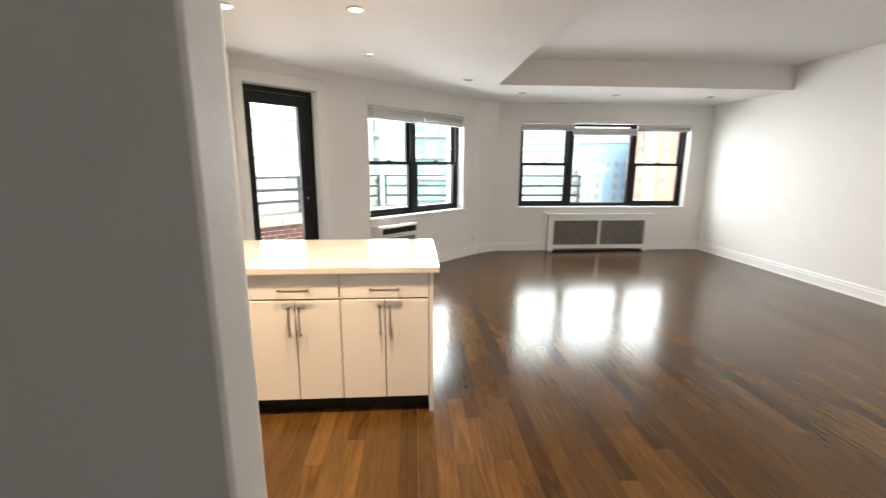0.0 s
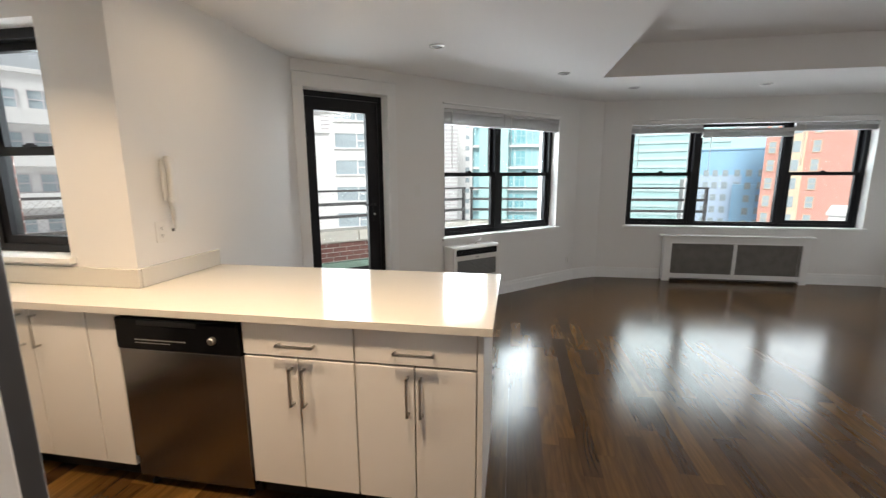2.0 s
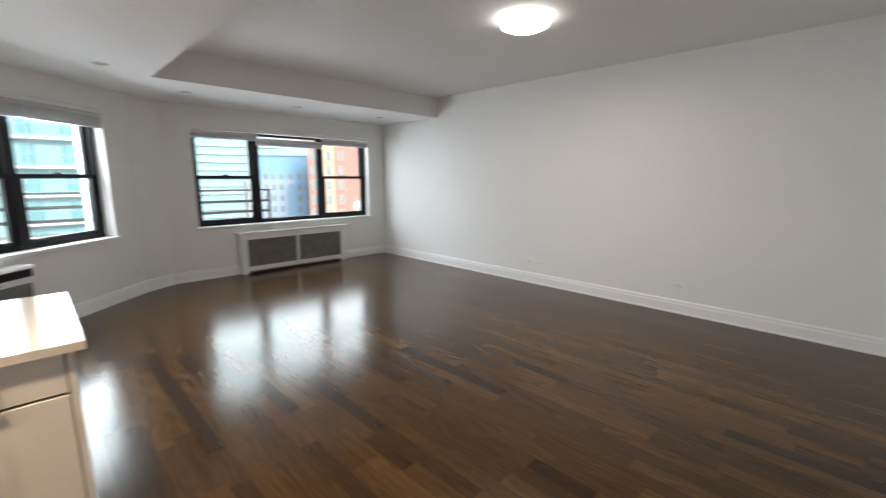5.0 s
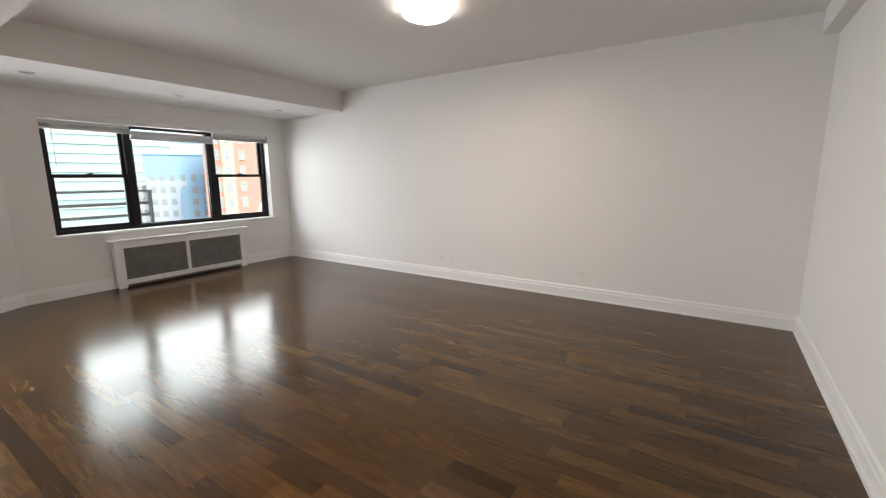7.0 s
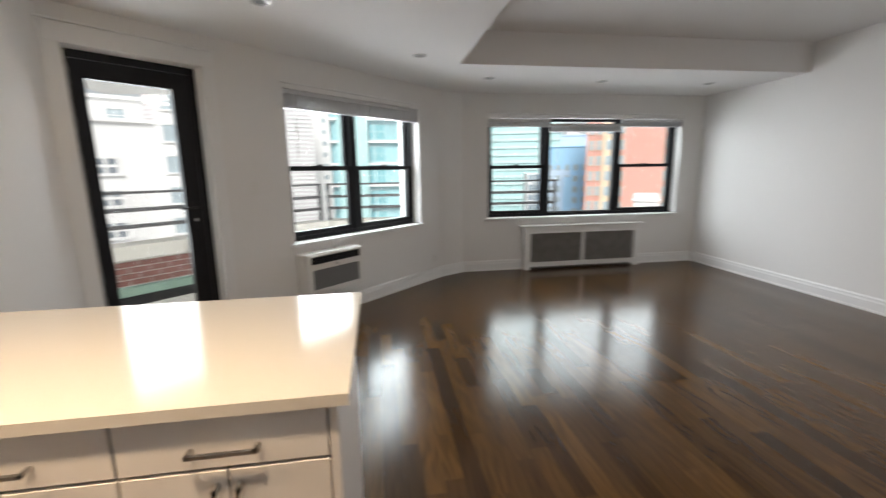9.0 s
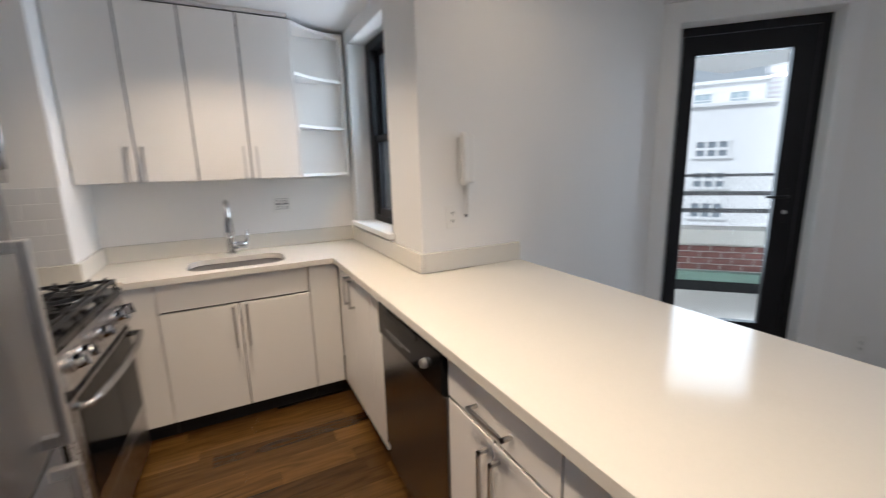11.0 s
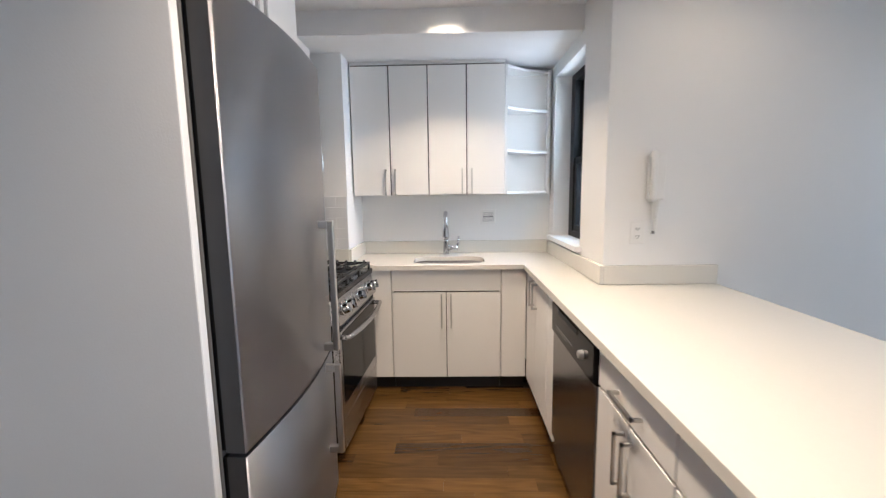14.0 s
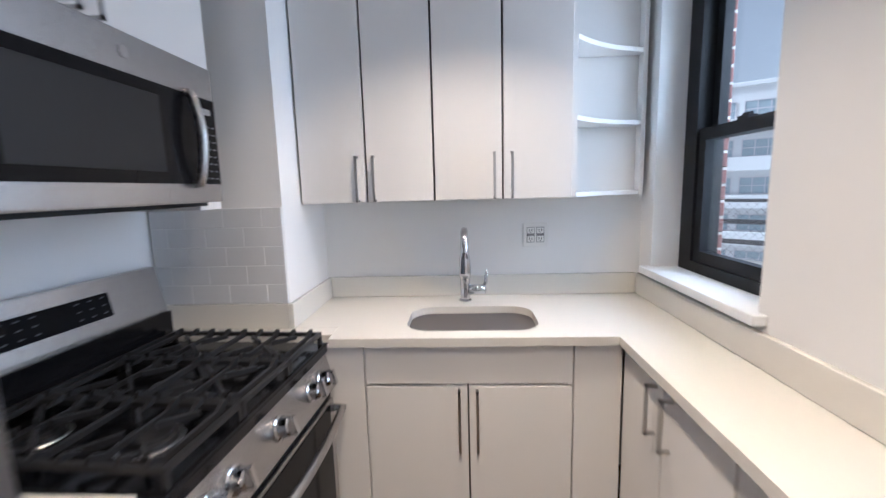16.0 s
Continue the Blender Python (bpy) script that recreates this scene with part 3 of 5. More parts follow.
def duplex_outlet(m, label, gangs=1):
    o = thing("wall_outlet", m, label, "wall outlet")
    w = 0.072 if gangs == 1 else 0.118
    part("cover_plate", box(-w / 2, w / 2, -0.006, -0.0005, -0.058, 0.058, 0.002), PLASTIC, o)
    for g in range(gangs):
        cx = 0 if gangs == 1 else (-0.023 + 0.046 * g)
        if gangs > 1:
            part("surround", box(cx - 0.0185, cx + 0.0185, -0.0072, -0.0061, -0.037, 0.037, 0.0004, 1), GREYPL, o)
        for dz in (-0.02, 0.02):
            s = part("socket", box(cx - 0.016, cx + 0.016, -0.009, -0.0062, dz - 0.014, dz + 0.014, 0.002), PLASTIC, o)
            part("slot", boxes((cx - 0.008, cx - 0.005, -0.0098, -0.0092, dz - 0.004, dz + 0.007), (cx + 0.004, cx + 0.007, -0.0098, -0.0092, dz - 0.004, dz + 0.007), (cx - 0.002, cx + 0.002, -0.0098, -0.0092, dz - 0.011, dz - 0.007)), BLACK, s)
    return o


# ---- kitchen cabinets ----
def bar_handle(parent, x, y, z, length, upright=True):
    """A square-shouldered bar pull; y is the door face, the bar stands out to -y."""
    h = length / 2
    if upright:
        pts = [(x, y, z - h), (x, y - 0.030, z - h), (x, y - 0.030, z + h), (x, y, z + h)]
    else:
        pts = [(x - h, y, z), (x - h, y - 0.030, z), (x + h, y - 0.030, z), (x + h, y, z)]
    bm = bmesh.new()
    r = 0.0048
    for p, q in zip(pts, pts[1:]):
        lo = [min(a, b) - r for a, b in zip(p, q)]
        hi = [max(a, b) + r for a, b in zip(p, q)]
        hi[1] = min(hi[1], y - 0.0004)
        put_box(bm, lo[0], hi[0], lo[1], hi[1], lo[2], hi[2])
    return part("handle", bm, NICKEL, parent, "brushed nickel bar handle")


def front(parent, name, x0, x1, z0, z1, y, handle=None, g=0.0031):
    f = part(name, box(x0 + g, x1 - g, y - 0.019, y - 0.001, z0 + g, z1 - g, 0.0012, 1), CAB, parent)
    if handle:
        bar_handle(f, handle[0], y - 0.019, handle[1], handle[2], handle[3])
    return f


def base_cabinet(m, w, depth, fronts, label, toe=True, zb=0.105, zt=0.872):
    """Local x along the front, front face at y = 0, body to +y."""
    c = thing("base_cabinet", m, label, "cabinet", "white kitchen base cabinets")
    # carcass coloured dark so the door gaps read as shaded
    part("body", box(0.0125, w - 0.0125, 0.0, depth, zb, zt), CABSHADE, c)
    for a in (0.0008, w - 0.0120):
        part("side_panel", box(a, a + 0.0112, 0.0005, depth, zb, zt), CAB, c)
    if toe:
        part("toe_kick", box(0.001, w - 0.001, 0.055, 0.07, 0.0, zb - 0.001), TOE, c, "black recessed toe kick")
    for kind, x0, x1, z0, z1, handle in fronts:
        front(c, kind, x0, x1, z0, z1, 0.0, handle)
    return c


CT, CTT = 0.915, 0.032
CABTOP = CT - CTT - 0.001
# peninsula run: fronts face south, so local x runs from west to east
PY = 2.302
base_cabinet(pose(-0.868, PY, 0), 0.506, 0.57, [("drawer", 0, 0.506, 0.727, CABTOP, (0.253, 0.785, 0.158, False)), ("door", 0, 0.253, 0.105, 0.723, (0.225, 0.60, 0.16, True)), ("door", 0.253, 0.506, 0.105, 0.723, (0.281, 0.60, 0.16, True))], "white flat-front base cabinet with a drawer over two doors", zt=CABTOP)
base_cabinet(pose(-0.360, PY, 0), 0.506, 0.57, [("drawer", 0, 0.506, 0.727, CABTOP, (0.253, 0.785, 0.158, False)), ("door", 0, 0.253, 0.105, 0.723, (0.225, 0.60, 0.16, True)), ("door", 0.253, 0.506, 0.105, 0.723, (0.281, 0.60, 0.16, True))], "white flat-front base cabinet with a drawer over two doors", zt=CABTOP)
solid("end_panel", box(0.148, 0.172, PY - 0.020, 3.02, 0.0, CABTOP, 0.0015, 1), CAB, "white laminate end panel of the peninsula", "cabinet panel")
solid("back_panel", box(-1.628, 0.147, PY + 0.572, PY + 0.60, 0.0, CABTOP, 0.0015, 1), CAB, "white laminate back panel of the peninsula", "cabinet panel")
base_cabinet(pose(-1.66, PY, 0), 0.166, 0.24, [("filler", 0, 0.166, 0.105, CABTOP, None)], "narrow white filler beside the dishwasher", zt=CABTOP)
base_cabinet(pose(-2.275, PY, 0), 0.613, 0.24, [("door", 0.0, 0.293, 0.105, CABTOP, (0.248, 0.77, 0.15, True)), ("door", 0.293, 0.613, 0.105, CABTOP, (0.338, 0.77, 0.15, True))], "shallow white base cabinet under the window", zt=CABTOP)
# sink run: fronts face east
SX = -2.276
base_cabinet(pose(SX - 0.019, 1.172, 0, 0, 0, 90), 0.178, 0.40, [("filler", 0, 0.178, 0.105, CABTOP, None)], "narrow white filler beside the range", zt=CABTOP)
base_cabinet(pose(SX - 0.019, 1.351, 0, 0, 0, 90), 0.755, 0.53, [("false_drawer", 0, 0.755, 0.727, CABTOP, None), ("door", 0, 0.3775, 0.105, 0.723, (0.345, 0.592, 0.225, True)), ("door", 0.3775, 0.755, 0.105, 0.723, (0.41, 0.592, 0.225, True))], "white sink base cabinet with a false drawer and two doors", zt=CABTOP)
base_cabinet(pose(SX - 0.019, 2.107, 0, 0, 0, 90), 0.174, 0.53, [("filler", 0, 0.174, 0.105, CABTOP, None)], "white corner filler beside the sink cabinet", zt=CABTOP)

# worktop: one sheet with the sink cut out
SINK = (-2.640, -2.322, 1.495, 2.005)
CE = 0.205


def rounded(x0, x1, y0, y1, r, n=6):
    pts = []
    for cx, cy, a0 in ((x1 - r, y1 - r, 0), (x0 + r, y1 - r, 90), (x0 + r, y0 + r, 180), (x1 - r, y0 + r, 270)):
        for k in range(n + 1):
            a = radians(a0 + 90 * k / n)
            pts.append((cx + r * math.cos(a), cy + r * math.sin(a)))
    return pts


def worktop():
    z0, z1 = CT - CTT, CT
    w = thing("worktop", pose(0, 0, 0), "white quartz worktop over the peninsula and sink", "worktop")
    outline = [(-2.848, 1.052), (-2.376, 1.052), (-2.376, 1.232), (-2.247, 1.232), (-2.247, 2.255), (CE, 2.255), (CE, 3.145), (-1.630, 3.145), (-1.630, 2.556), (-2.848, 2.556)]
    hole = rounded(*SINK, 0.095, 9)
    bm = bmesh.new()
    for z in (z0, z1):
        loops = []
        for pts in (outline, hole):
            vs = [bm.verts.new((x, y, z)) for x, y in pts]
            loops += [bm.edges.new((vs[i], vs[(i + 1) % len(vs)])) for i in range(len(vs))]
        bmesh.ops.triangle_fill(bm, edges=loops, use_beauty=True)
    bm.verts.ensure_lookup_table()
    no, nh = len(outline), len(hole)
    tot = no + nh
    for a, k in ((0, no), (no, nh)):
        for i in range(k):
            j = (i + 1) % k
            bm.faces.new((bm.verts[a + i], bm.verts[a + j], bm.verts[tot + a + j], bm.verts[tot + a + i]))
    part("slab", bm, QUARTZ, w)
    # upstand along the walls, 10 cm high
    part("upstand", box(-2.849, -2.830, 1.066, 2.538, CT + 0.001, CT + 0.10, 0.002, 1), QUARTZ, w)
    part("upstand", box(-2.829, -1.612, 2.538, 2.557, CT + 0.001, CT + 0.10, 0.002, 1), QUARTZ, w)
    part("upstand", box(-1.631, -1.612, 2.559, 3.143, CT + 0.001, CT + 0.10, 0.002, 1), QUARTZ, w)
    part("upstand", box(-2.849, -2.362, 1.047, 1.065, CT + 0.001, CT + 0.10, 0.002, 1), QUARTZ, w)
    part("upstand", box(-2.378, -2.362, 0.53, 1.046, CT + 0.001, CT + 0.10, 0.002, 1), QUARTZ, w)


worktop()
solid("worktop_strip", box(-2.376, -2.296, 0.53, 1.23, CT - CTT, CT, 0.002, 1), QUARTZ, "narrow white quartz strip beside the range", "worktop")


def wall_cabinets():
    m = pose(-2.577, 1.050, 0, 0, 0, 90)
    z0, z1, w = 1.388, 2.302, 1.115
    for k in range(2):
        c = thing("wall_cabinet", m @ pose(k * w / 2, 0, 0), "white flat-front wall cabinet with two tall doors", "cabinet", "white kitchen wall cabinets")
        part("body", box(0.001, w / 2 - 0.001, 0.0, 0.272, z0, z1), CABSHADE, c)
        part("underside", box(0.001, w / 2 - 0.001, 0.0, 0.272, z0 - 0.003, z0 - 0.0005), CAB, c)
        q = w / 4
        front(c, "door", 0, q, z0 - 0.004, z1, 0.0, (q - 0.035, z0 + 0.095, 0.175, True), 0.0044)
        front(c, "door", q, 2 * q, z0 - 0.004, z1, 0.0, (q + 0.035, z0 + 0.095, 0.175, True), 0.0044)
    # open corner shelves with curved fronts
    s = thing("corner_shelf", pose(0, 0, 0), "white open corner shelf unit with curved shelves", "shelf")
    y0, y1, xw = 2.166, 2.535, -2.849
    part("side_panel", box(xw, -2.579, y0, y0 + 0.018, z0, z1), CAB, s)
    part("back_panel", box(xw, xw + 0.012, y0 + 0.019, y1 - 0.019, z0, z1), CAB, s)
    part("side_panel", box(xw, xw + 0.065, y1 - 0.018, y1, z0, z1), CAB, s)
    for z in (z0, z0 + 0.305, z0 + 0.61, z1 - 0.018):
        pts = [(xw + 0.013, y0 + 0.019), (-2.582, y0 + 0.019)]
        for k in range(1, 10):
            u = k / 10
            bow = 0.035 * math.sin(math.pi * u)
            pts.append((-2.582 - 0.205 * u - bow * 0.8, y0 + 0.019 + (y1 - 0.019 - y0 - 0.019) * u - bow * 0.45))
        pts.append((xw + 0.062, y1 - 0.019))
        pts.append((xw + 0.013, y1 - 0.019))
        part("shelf", prism(pts, z, z + 0.018), CAB, s)
    sc = thing("cabinet_scribe", pose(0, 0, 0), "white scribe strip over a strip coloured dark as gap shade", "trim")
    # dark strip painted as the shade above the doors
    part("gap_shade_strip", box(-2.602, -2.590, 1.052, 2.165, z1 + 0.001, z1 + 0.010), CABSHADE, sc)
    part("strip", box(-2.602, -2.580, 1.052, 2.165, z1 + 0.0105, 2.334), CAB, sc)


wall_cabinets()


# ---- sink and tap ----
def sink():
    s = thing("kitchen_sink", pose(0, 0, 0), "stainless steel undermount sink set in the worktop", "sink")
    top = rounded(SINK[0] - 0.004, SINK[1] + 0.004, SINK[2] - 0.004, SINK[3] + 0.004, 0.099, 9)
    low = rounded(SINK[0] + 0.012, SINK[1] - 0.012, SINK[2] + 0.012, SINK[3] - 0.012, 0.085, 9)
    bm = bmesh.new()
    a = [bm.verts.new((x, y, CT - CTT - 0.001)) for x, y in top]
    b = [bm.verts.new((x, y, CT - 0.20)) for x, y in low]
    c = [bm.verts.new(((x - (-2.48)) * 0.9 - 2.48, (y - 1.75) * 0.95 + 1.75, CT - 0.215)) for x, y in low]
    o = [bm.verts.new((x * 1.0 + (0.02 if x > -2.48 else -0.02), y + (0.02 if y > 1.75 else -0.02), CT - CTT - 0.001)) for x, y in top]
    k = len(top)
    for i in range(k):
        j = (i + 1) % k
        bm.faces.new((a[i], a[j], b[j], b[i]))
        bm.faces.new((b[i], b[j], c[j], c[i]))
        bm.faces.new((o[i], o[j], a[j], a[i]))
    bm.faces.new(c)
    bm.normal_update()
    for f in bm.faces:
        f.smooth = abs(f.normal.z) < 0.5
    part("basin", bm, BASIN, s)
    part("drain", lathe([(0.0, 0), (0.043, 0), (0.043, 0.004), (0.030, 0.003), (0.0, 0.002)], 20, pose(-2.52, 1.75, CT - 0.2145)), CHROME, s)


sink()


def faucet():
    m = pose(-2.735, 1.725, CT)
    f = thing("kitchen_faucet", m, "chrome pull-down kitchen tap with a side lever", "faucet")
    part("base", lathe([(0.0, 0), (0.027, 0), (0.030, 0.006), (0.023, 0.014), (0.022, 0.11), (0.018, 0.118), (0.0, 0.118)], 20), CHROME, f)
    arc = [(0, 0, 0.10), (0, 0, 0.25)]
    for k in range(1, 13):
        a = radians(180 * k / 12)
        arc.append((0.065 - 0.065 * math.cos(a), 0, 0.25 + 0.085 * math.sin(a)))
    arc.append((0.132, 0, 0.235))
    part("spout", tube(arc, 0.0165, 14), CHROME, f)
    part("spray_head", lathe([(0.0, 0), (0.024, 0), (0.027, 0.02), (0.023, 0.085), (0.0175, 0.105), (0.0, 0.105)], 18, pose(0.131, 0, 0.140)), CHROME, f)
    part("valve", tube([(0, 0.018, 0.055), (0, 0.095, 0.055)], 0.023, 16), CHROME, f)
    part("lever", tube([(0, 0.082, 0.055), (0.004, 0.094, 0.085), (0.01, 0.100, 0.150)], [0.010, 0.009, 0.006], 10), CHROME, f)


faucet()


# ---- appliances ----
def dishwasher():
    m = pose(-1.490, 2.276, 0)
    d = thing("dishwasher", m, "stainless steel dishwasher with a black control panel", "dishwasher")
    w = 0.618
    part("tub", box(0.004, w - 0.004, 0.03, 0.58, 0.06, 0.872), BLACK, d)
    part("door", box(0.003, w - 0.003, 0.0, 0.029, 0.165, 0.716, 0.004), DISHSTEEL, d, "brushed stainless steel door")
    panel = part("control_panel", box(0.002, w - 0.002, -0.010, 0.029, 0.719, 0.866, 0.006), BLACKG, d, "glossy black control panel")
    part("handle_recess", box(0.12, 0.42, -0.0125, -0.0105, 0.835, 0.858, 0.001, 1), BLACK, panel)
    part("dial", lathe([(0.0, 0), (0.018, 0), (0.0165, 0.014), (0.013, 0.018), (0.0, 0.018)], 24, pose(w - 0.125, -0.0102, 0.785, 90)), NICKEL, panel, "silver dial knob")
    part("label_bar", boxes((0.10, 0.36, -0.0112, -0.0104, 0.765, 0.770), (0.10, 0.28, -0.0112, -0.0104, 0.752, 0.755)), GREYPL, panel)
    part("kick_panel", box(0.006, w - 0.006, 0.012, 0.029, 0.055, 0.160, 0.003), DISHSTEEL, d)
    part("toe_kick", box(0.006, w - 0.006, 0.07, 0.08, 0.0, 0.054), TOE, d)
    for x in (0.05, w - 0.05):
        part("foot", lathe([(0.0, 0), (0.018, 0), (0.018, 0.01), (0.008, 0.014), (0.008, 0.06), (0.0, 0.06)], 12, pose(x, 0.05, 0)), BLACK, d)


dishwasher()


def refrigerator():
    # front faces north; local x runs from east to west when turned by 180
    m = pose(-0.456, 1.225, 0, 0, 0, 180)
    f = thing("refrigerator", m, "tall stainless steel refrigerator with a bottom freezer", "refrigerator")
    w, h = 0.775, 1.90
    part("cabinet", box(0.004, w - 0.004, 0.055, 0.68, 0.02, h - 0.01, 0.004), GREYPL, f)
    split = 0.735

    def leaf(name, z0, z1):
        # bowed door front
        pts = [(0.0, 0.04), (w, 0.04)]
        n = 60
        for k in range(n + 1):
            u = 0.5 - 0.5 * math.cos(math.pi * k / n)
            edge = min(1.0, min(u, 1 - u) / 0.010)
            pts.append((w * (1 - u), -0.012 - 0.030 * math.sin(math.pi * u) + 0.005 * (1 - math.sqrt(max(0, 1 - (1 - edge) ** 2)))))
        ob = part(name, prism(pts, z0, z1), STEEL, f, "brushed stainless steel door")
        ob.data.materials.append(DOORSIDE)
        for p in ob.data.polygons:
            if abs(p.normal.x) > 0.9 or abs(p.normal.z) > 0.9 or p.normal.y > 0.5:
                p.material_index = 1
            else:
                p.use_smooth = True
        return ob

    up = leaf("fridge_door", split + 0.006, h)
    lo = leaf("freezer_door", 0.09, split - 0.006)
    part("gasket", boxes((0.006, w - 0.006, 0.041, 0.054, 0.095, split - 0.01), (0.006, w - 0.006, 0.041, 0.054, split + 0.01, h - 0.012)), BLACK, f)
    part("kick_grille", box(0.01, w - 0.01, 0.03, 0.045, 0.0, 0.085), BLACK, f)
    for d, z0, z1 in ((up, 0.775, 1.30), (lo, 0.33, 0.715)):
        x = w - 0.150
        hd = part("handle", box(x - 0.012, x + 0.012, -0.088, -0.066, z0, z1, 0.004), NICKEL, d, "square stainless steel handle")
        part("bracket", box(x - 0.012, x + 0.012, -0.0655, -0.018, z0, z0 + 0.03, 0.003), NICKEL, hd)
        part("bracket", box(x - 0.012, x + 0.012, -0.0655, -0.018, z1 - 0.03, z1, 0.003), NICKEL, hd)
    part("hinge_cover", box(0.01, 0.09, 0.0, 0.06, h + 0.001, h + 0.02, 0.004), BLACK, f)
    return f


refrigerator()


def range_cooker():
    m = pose(-1.488, 1.157, 0, 0, 0, 176.8)
    r = thing("gas_range", m, "stainless steel gas range with black cast iron grates", "range")
    w, d, zt = 0.76, 0.635, 0.905
    part("body", box(0.002, w - 0.002, 0.0, d, 0.02, zt - 0.037), ENAMEL, r)
    door = part("oven_door", box(0.004, w - 0.004, -0.040, -0.001, 0.225, 0.702, 0.005), STEELH, r, "stainless steel oven door")
    part("vent_panel", box(0.004, w - 0.004, -0.030, -0.001, 0.704, 0.7415, 0.002, 1), BLACK, r, "black slotted vent panel")
    part("oven_window", box(0.045, w - 0.045, -0.0425, -0.0405, 0.300, 0.690, 0.0008, 1), BLACKG, door, "dark glass oven window")
    part("badge", lathe([(0.0, 0), (0.012, 0), (0.012, 0.002), (0.0, 0.002)], 16, pose(w / 2, -0.0405, 0.252, 90)), CHROME, door)
    hp = []
    for k in range(13):
        u = k / 12
        hp.append((0.03 + (w - 0.06) * u, -0.082 - 0.028 * math.sin(math.pi * u), 0.672))
    part("oven_handle", tube([(0.03, -0.038, 0.672), *hp, (w - 0.03, -0.038, 0.672)], 0.014, 10), STEELH, door, "curved steel towel-bar handle")
    part("drawer", box(0.004, w - 0.004, -0.036, -0.001, 0.045, 0.218, 0.005), STEELH, r)
    part("foot_strip", box(0.01, w - 0.01, 0.02, 0.03, 0.0, 0.044), BLACK, r)
    # slanted control fascia
    bm = bmesh.new()
    prof = [(-0.050, 0.742), (0.03, 0.742), (0.03, 0.868), (-0.018, 0.868)]
    a = [bm.verts.new((0.002, y, z)) for y, z in prof]
    b = [bm.verts.new((w - 0.002, y, z)) for y, z in prof]
    for i in range(4):
        bm.faces.new((a[i], a[(i + 1) % 4], b[(i + 1) % 4], b[i]))
    bm.faces.new(a[::-1])
    bm.faces.new(b)
    fascia = part("control_fascia", bm, STEELH, r)
    tilt = math.degrees(math.atan2(0.032, 0.126))
    for kx in (0.09, 0.175, 0.38, 0.585, 0.67):
        km = pose(kx, -0.0345, 0.806, 90 - tilt)
        kn = part("knob", lathe([(0.0, 0), (0.033, 0), (0.033, 0.007), (0.027, 0.010), (0.025, 0.036), (0.021, 0.041), (0.0, 0.041)], 22, km), CHROME, fascia, "round steel burner knob")
        gb = boxes((-0.007, 0.007, -0.025, 0.025, 0.034, 0.054))
        gb.transform(km)
        part("grip", gb, CHROME, kn)
    part("vent_grille", boxes(*[(0.10 + 0.03 * i, 0.12 + 0.03 * i, -0.0315, -0.0302, 0.716, 0.722) for i in range(19)]), GREYPL, r)
    # cooktop
    part("cooktop", box(0.0, w, -0.030, d - 0.075, zt - 0.036, zt, 0.006), ENAMEL, r, "black enamel cooktop")
    for bx, by, br in ((0.16, 0.14, 0.045), (0.16, 0.41, 0.036), (0.38, 0.275, 0.042), (0.60, 0.14, 0.048), (0.60, 0.41, 0.034)):
        bu = part("burner", lathe([(0.0, 0), (br + 0.012, 0), (br + 0.010, 0.010), (br, 0.012), (br, 0.020), (0.0, 0.022)], 22, pose(bx, by, zt)), IRON, r)
        part("burner_ring", lathe([(br + 0.014, 0), (br + 0.024, 0), (br + 0.022, 0.003), (br + 0.015, 0.003), (br + 0.014, 0)], 22, pose(bx, by, zt + 0.0005)), STEELH, bu)
    zg = zt + 0.044
    for g in range(3):
        x0, x1 = 0.018 + g * 0.243, 0.018 + g * 0.243 + 0.238
        y0, y1 = -0.018, d - 0.095
        bm = bmesh.new()
        t = 0.006
        for x in (x0 + t, x1 - t):
            put_box(bm, x - t, x + t, y0, y1, zg - 0.014, zg)
        for y in (y0 + t, (y0 + y1) / 2, y1 - t):
            put_box(bm, x0, x1, y - t, y + t, zg - 0.013, zg - 0.0005)
        xc = (x0 + x1) / 2
        for yc in ((y0 + y1) * 0.26, (y0 + y1) * 0.74):
            for q in range(4):
                an = math.tau * q / 4 + 0.785
                p = Vector((math.cos(an), math.sin(an), 0))
                s = Vector((-p.y, p.x, 0)) * 0.005
                r0, r1 = 0.028, 0.112
                c = Vector((xc, yc, 0))
                vs = []
                for z0, z1, rr in ((zg - 0.012, zg + 0.004, r0), (zg - 0.012, zg, r1)):
                    base = c + p * rr
                    vs.append([bm.verts.new(base + o + Vector((0, 0, z))) for o, z in ((-s, z0), (s, z0), (s, z1), (-s, z1))])
                for i in range(4):
                    bm.faces.new((vs[0][i], vs[0][(i + 1) % 4], vs[1][(i + 1) % 4], vs[1][i]))
                bm.faces.new(vs[0][::-1])
                bm.faces.new(vs[1])
        for x in (x0 + t, x1 - t):
            for y in (y0 + t, y1 - t):
                put_box(bm, x - t, x + t, y - t, y + t, zt + 0.0005, zg - 0.014)
        # fingers across the grate, each rising to a blunt peak at both ends
        for i in range(9):
            y = y0 + 0.035 + i * (y1 - y0 - 0.07) / 8
            if i % 2 == 0:
                put_box(bm, x0 + 0.010, x1 - 0.010, y - 0.0045, y + 0.0045, zg - 0.014, zg - 0.002)
            for xa, sg in ((x0, 1), (x1, -1)):
                tri = [(xa, zg - 0.004), (xa + sg * 0.006, zg + 0.012), (xa + sg * 0.016, zg + 0.012), (xa + sg * 0.048, zg - 0.004)]
                fa = [bm.verts.new((x, y - 0.005, z)) for x, z in tri]
                fb = [bm.verts.new((x, y + 0.005, z)) for x, z in tri]
                for k in range(4):
                    bm.faces.new((fa[k], fa[(k + 1) % 4], fb[(k + 1) % 4], fb[k]))
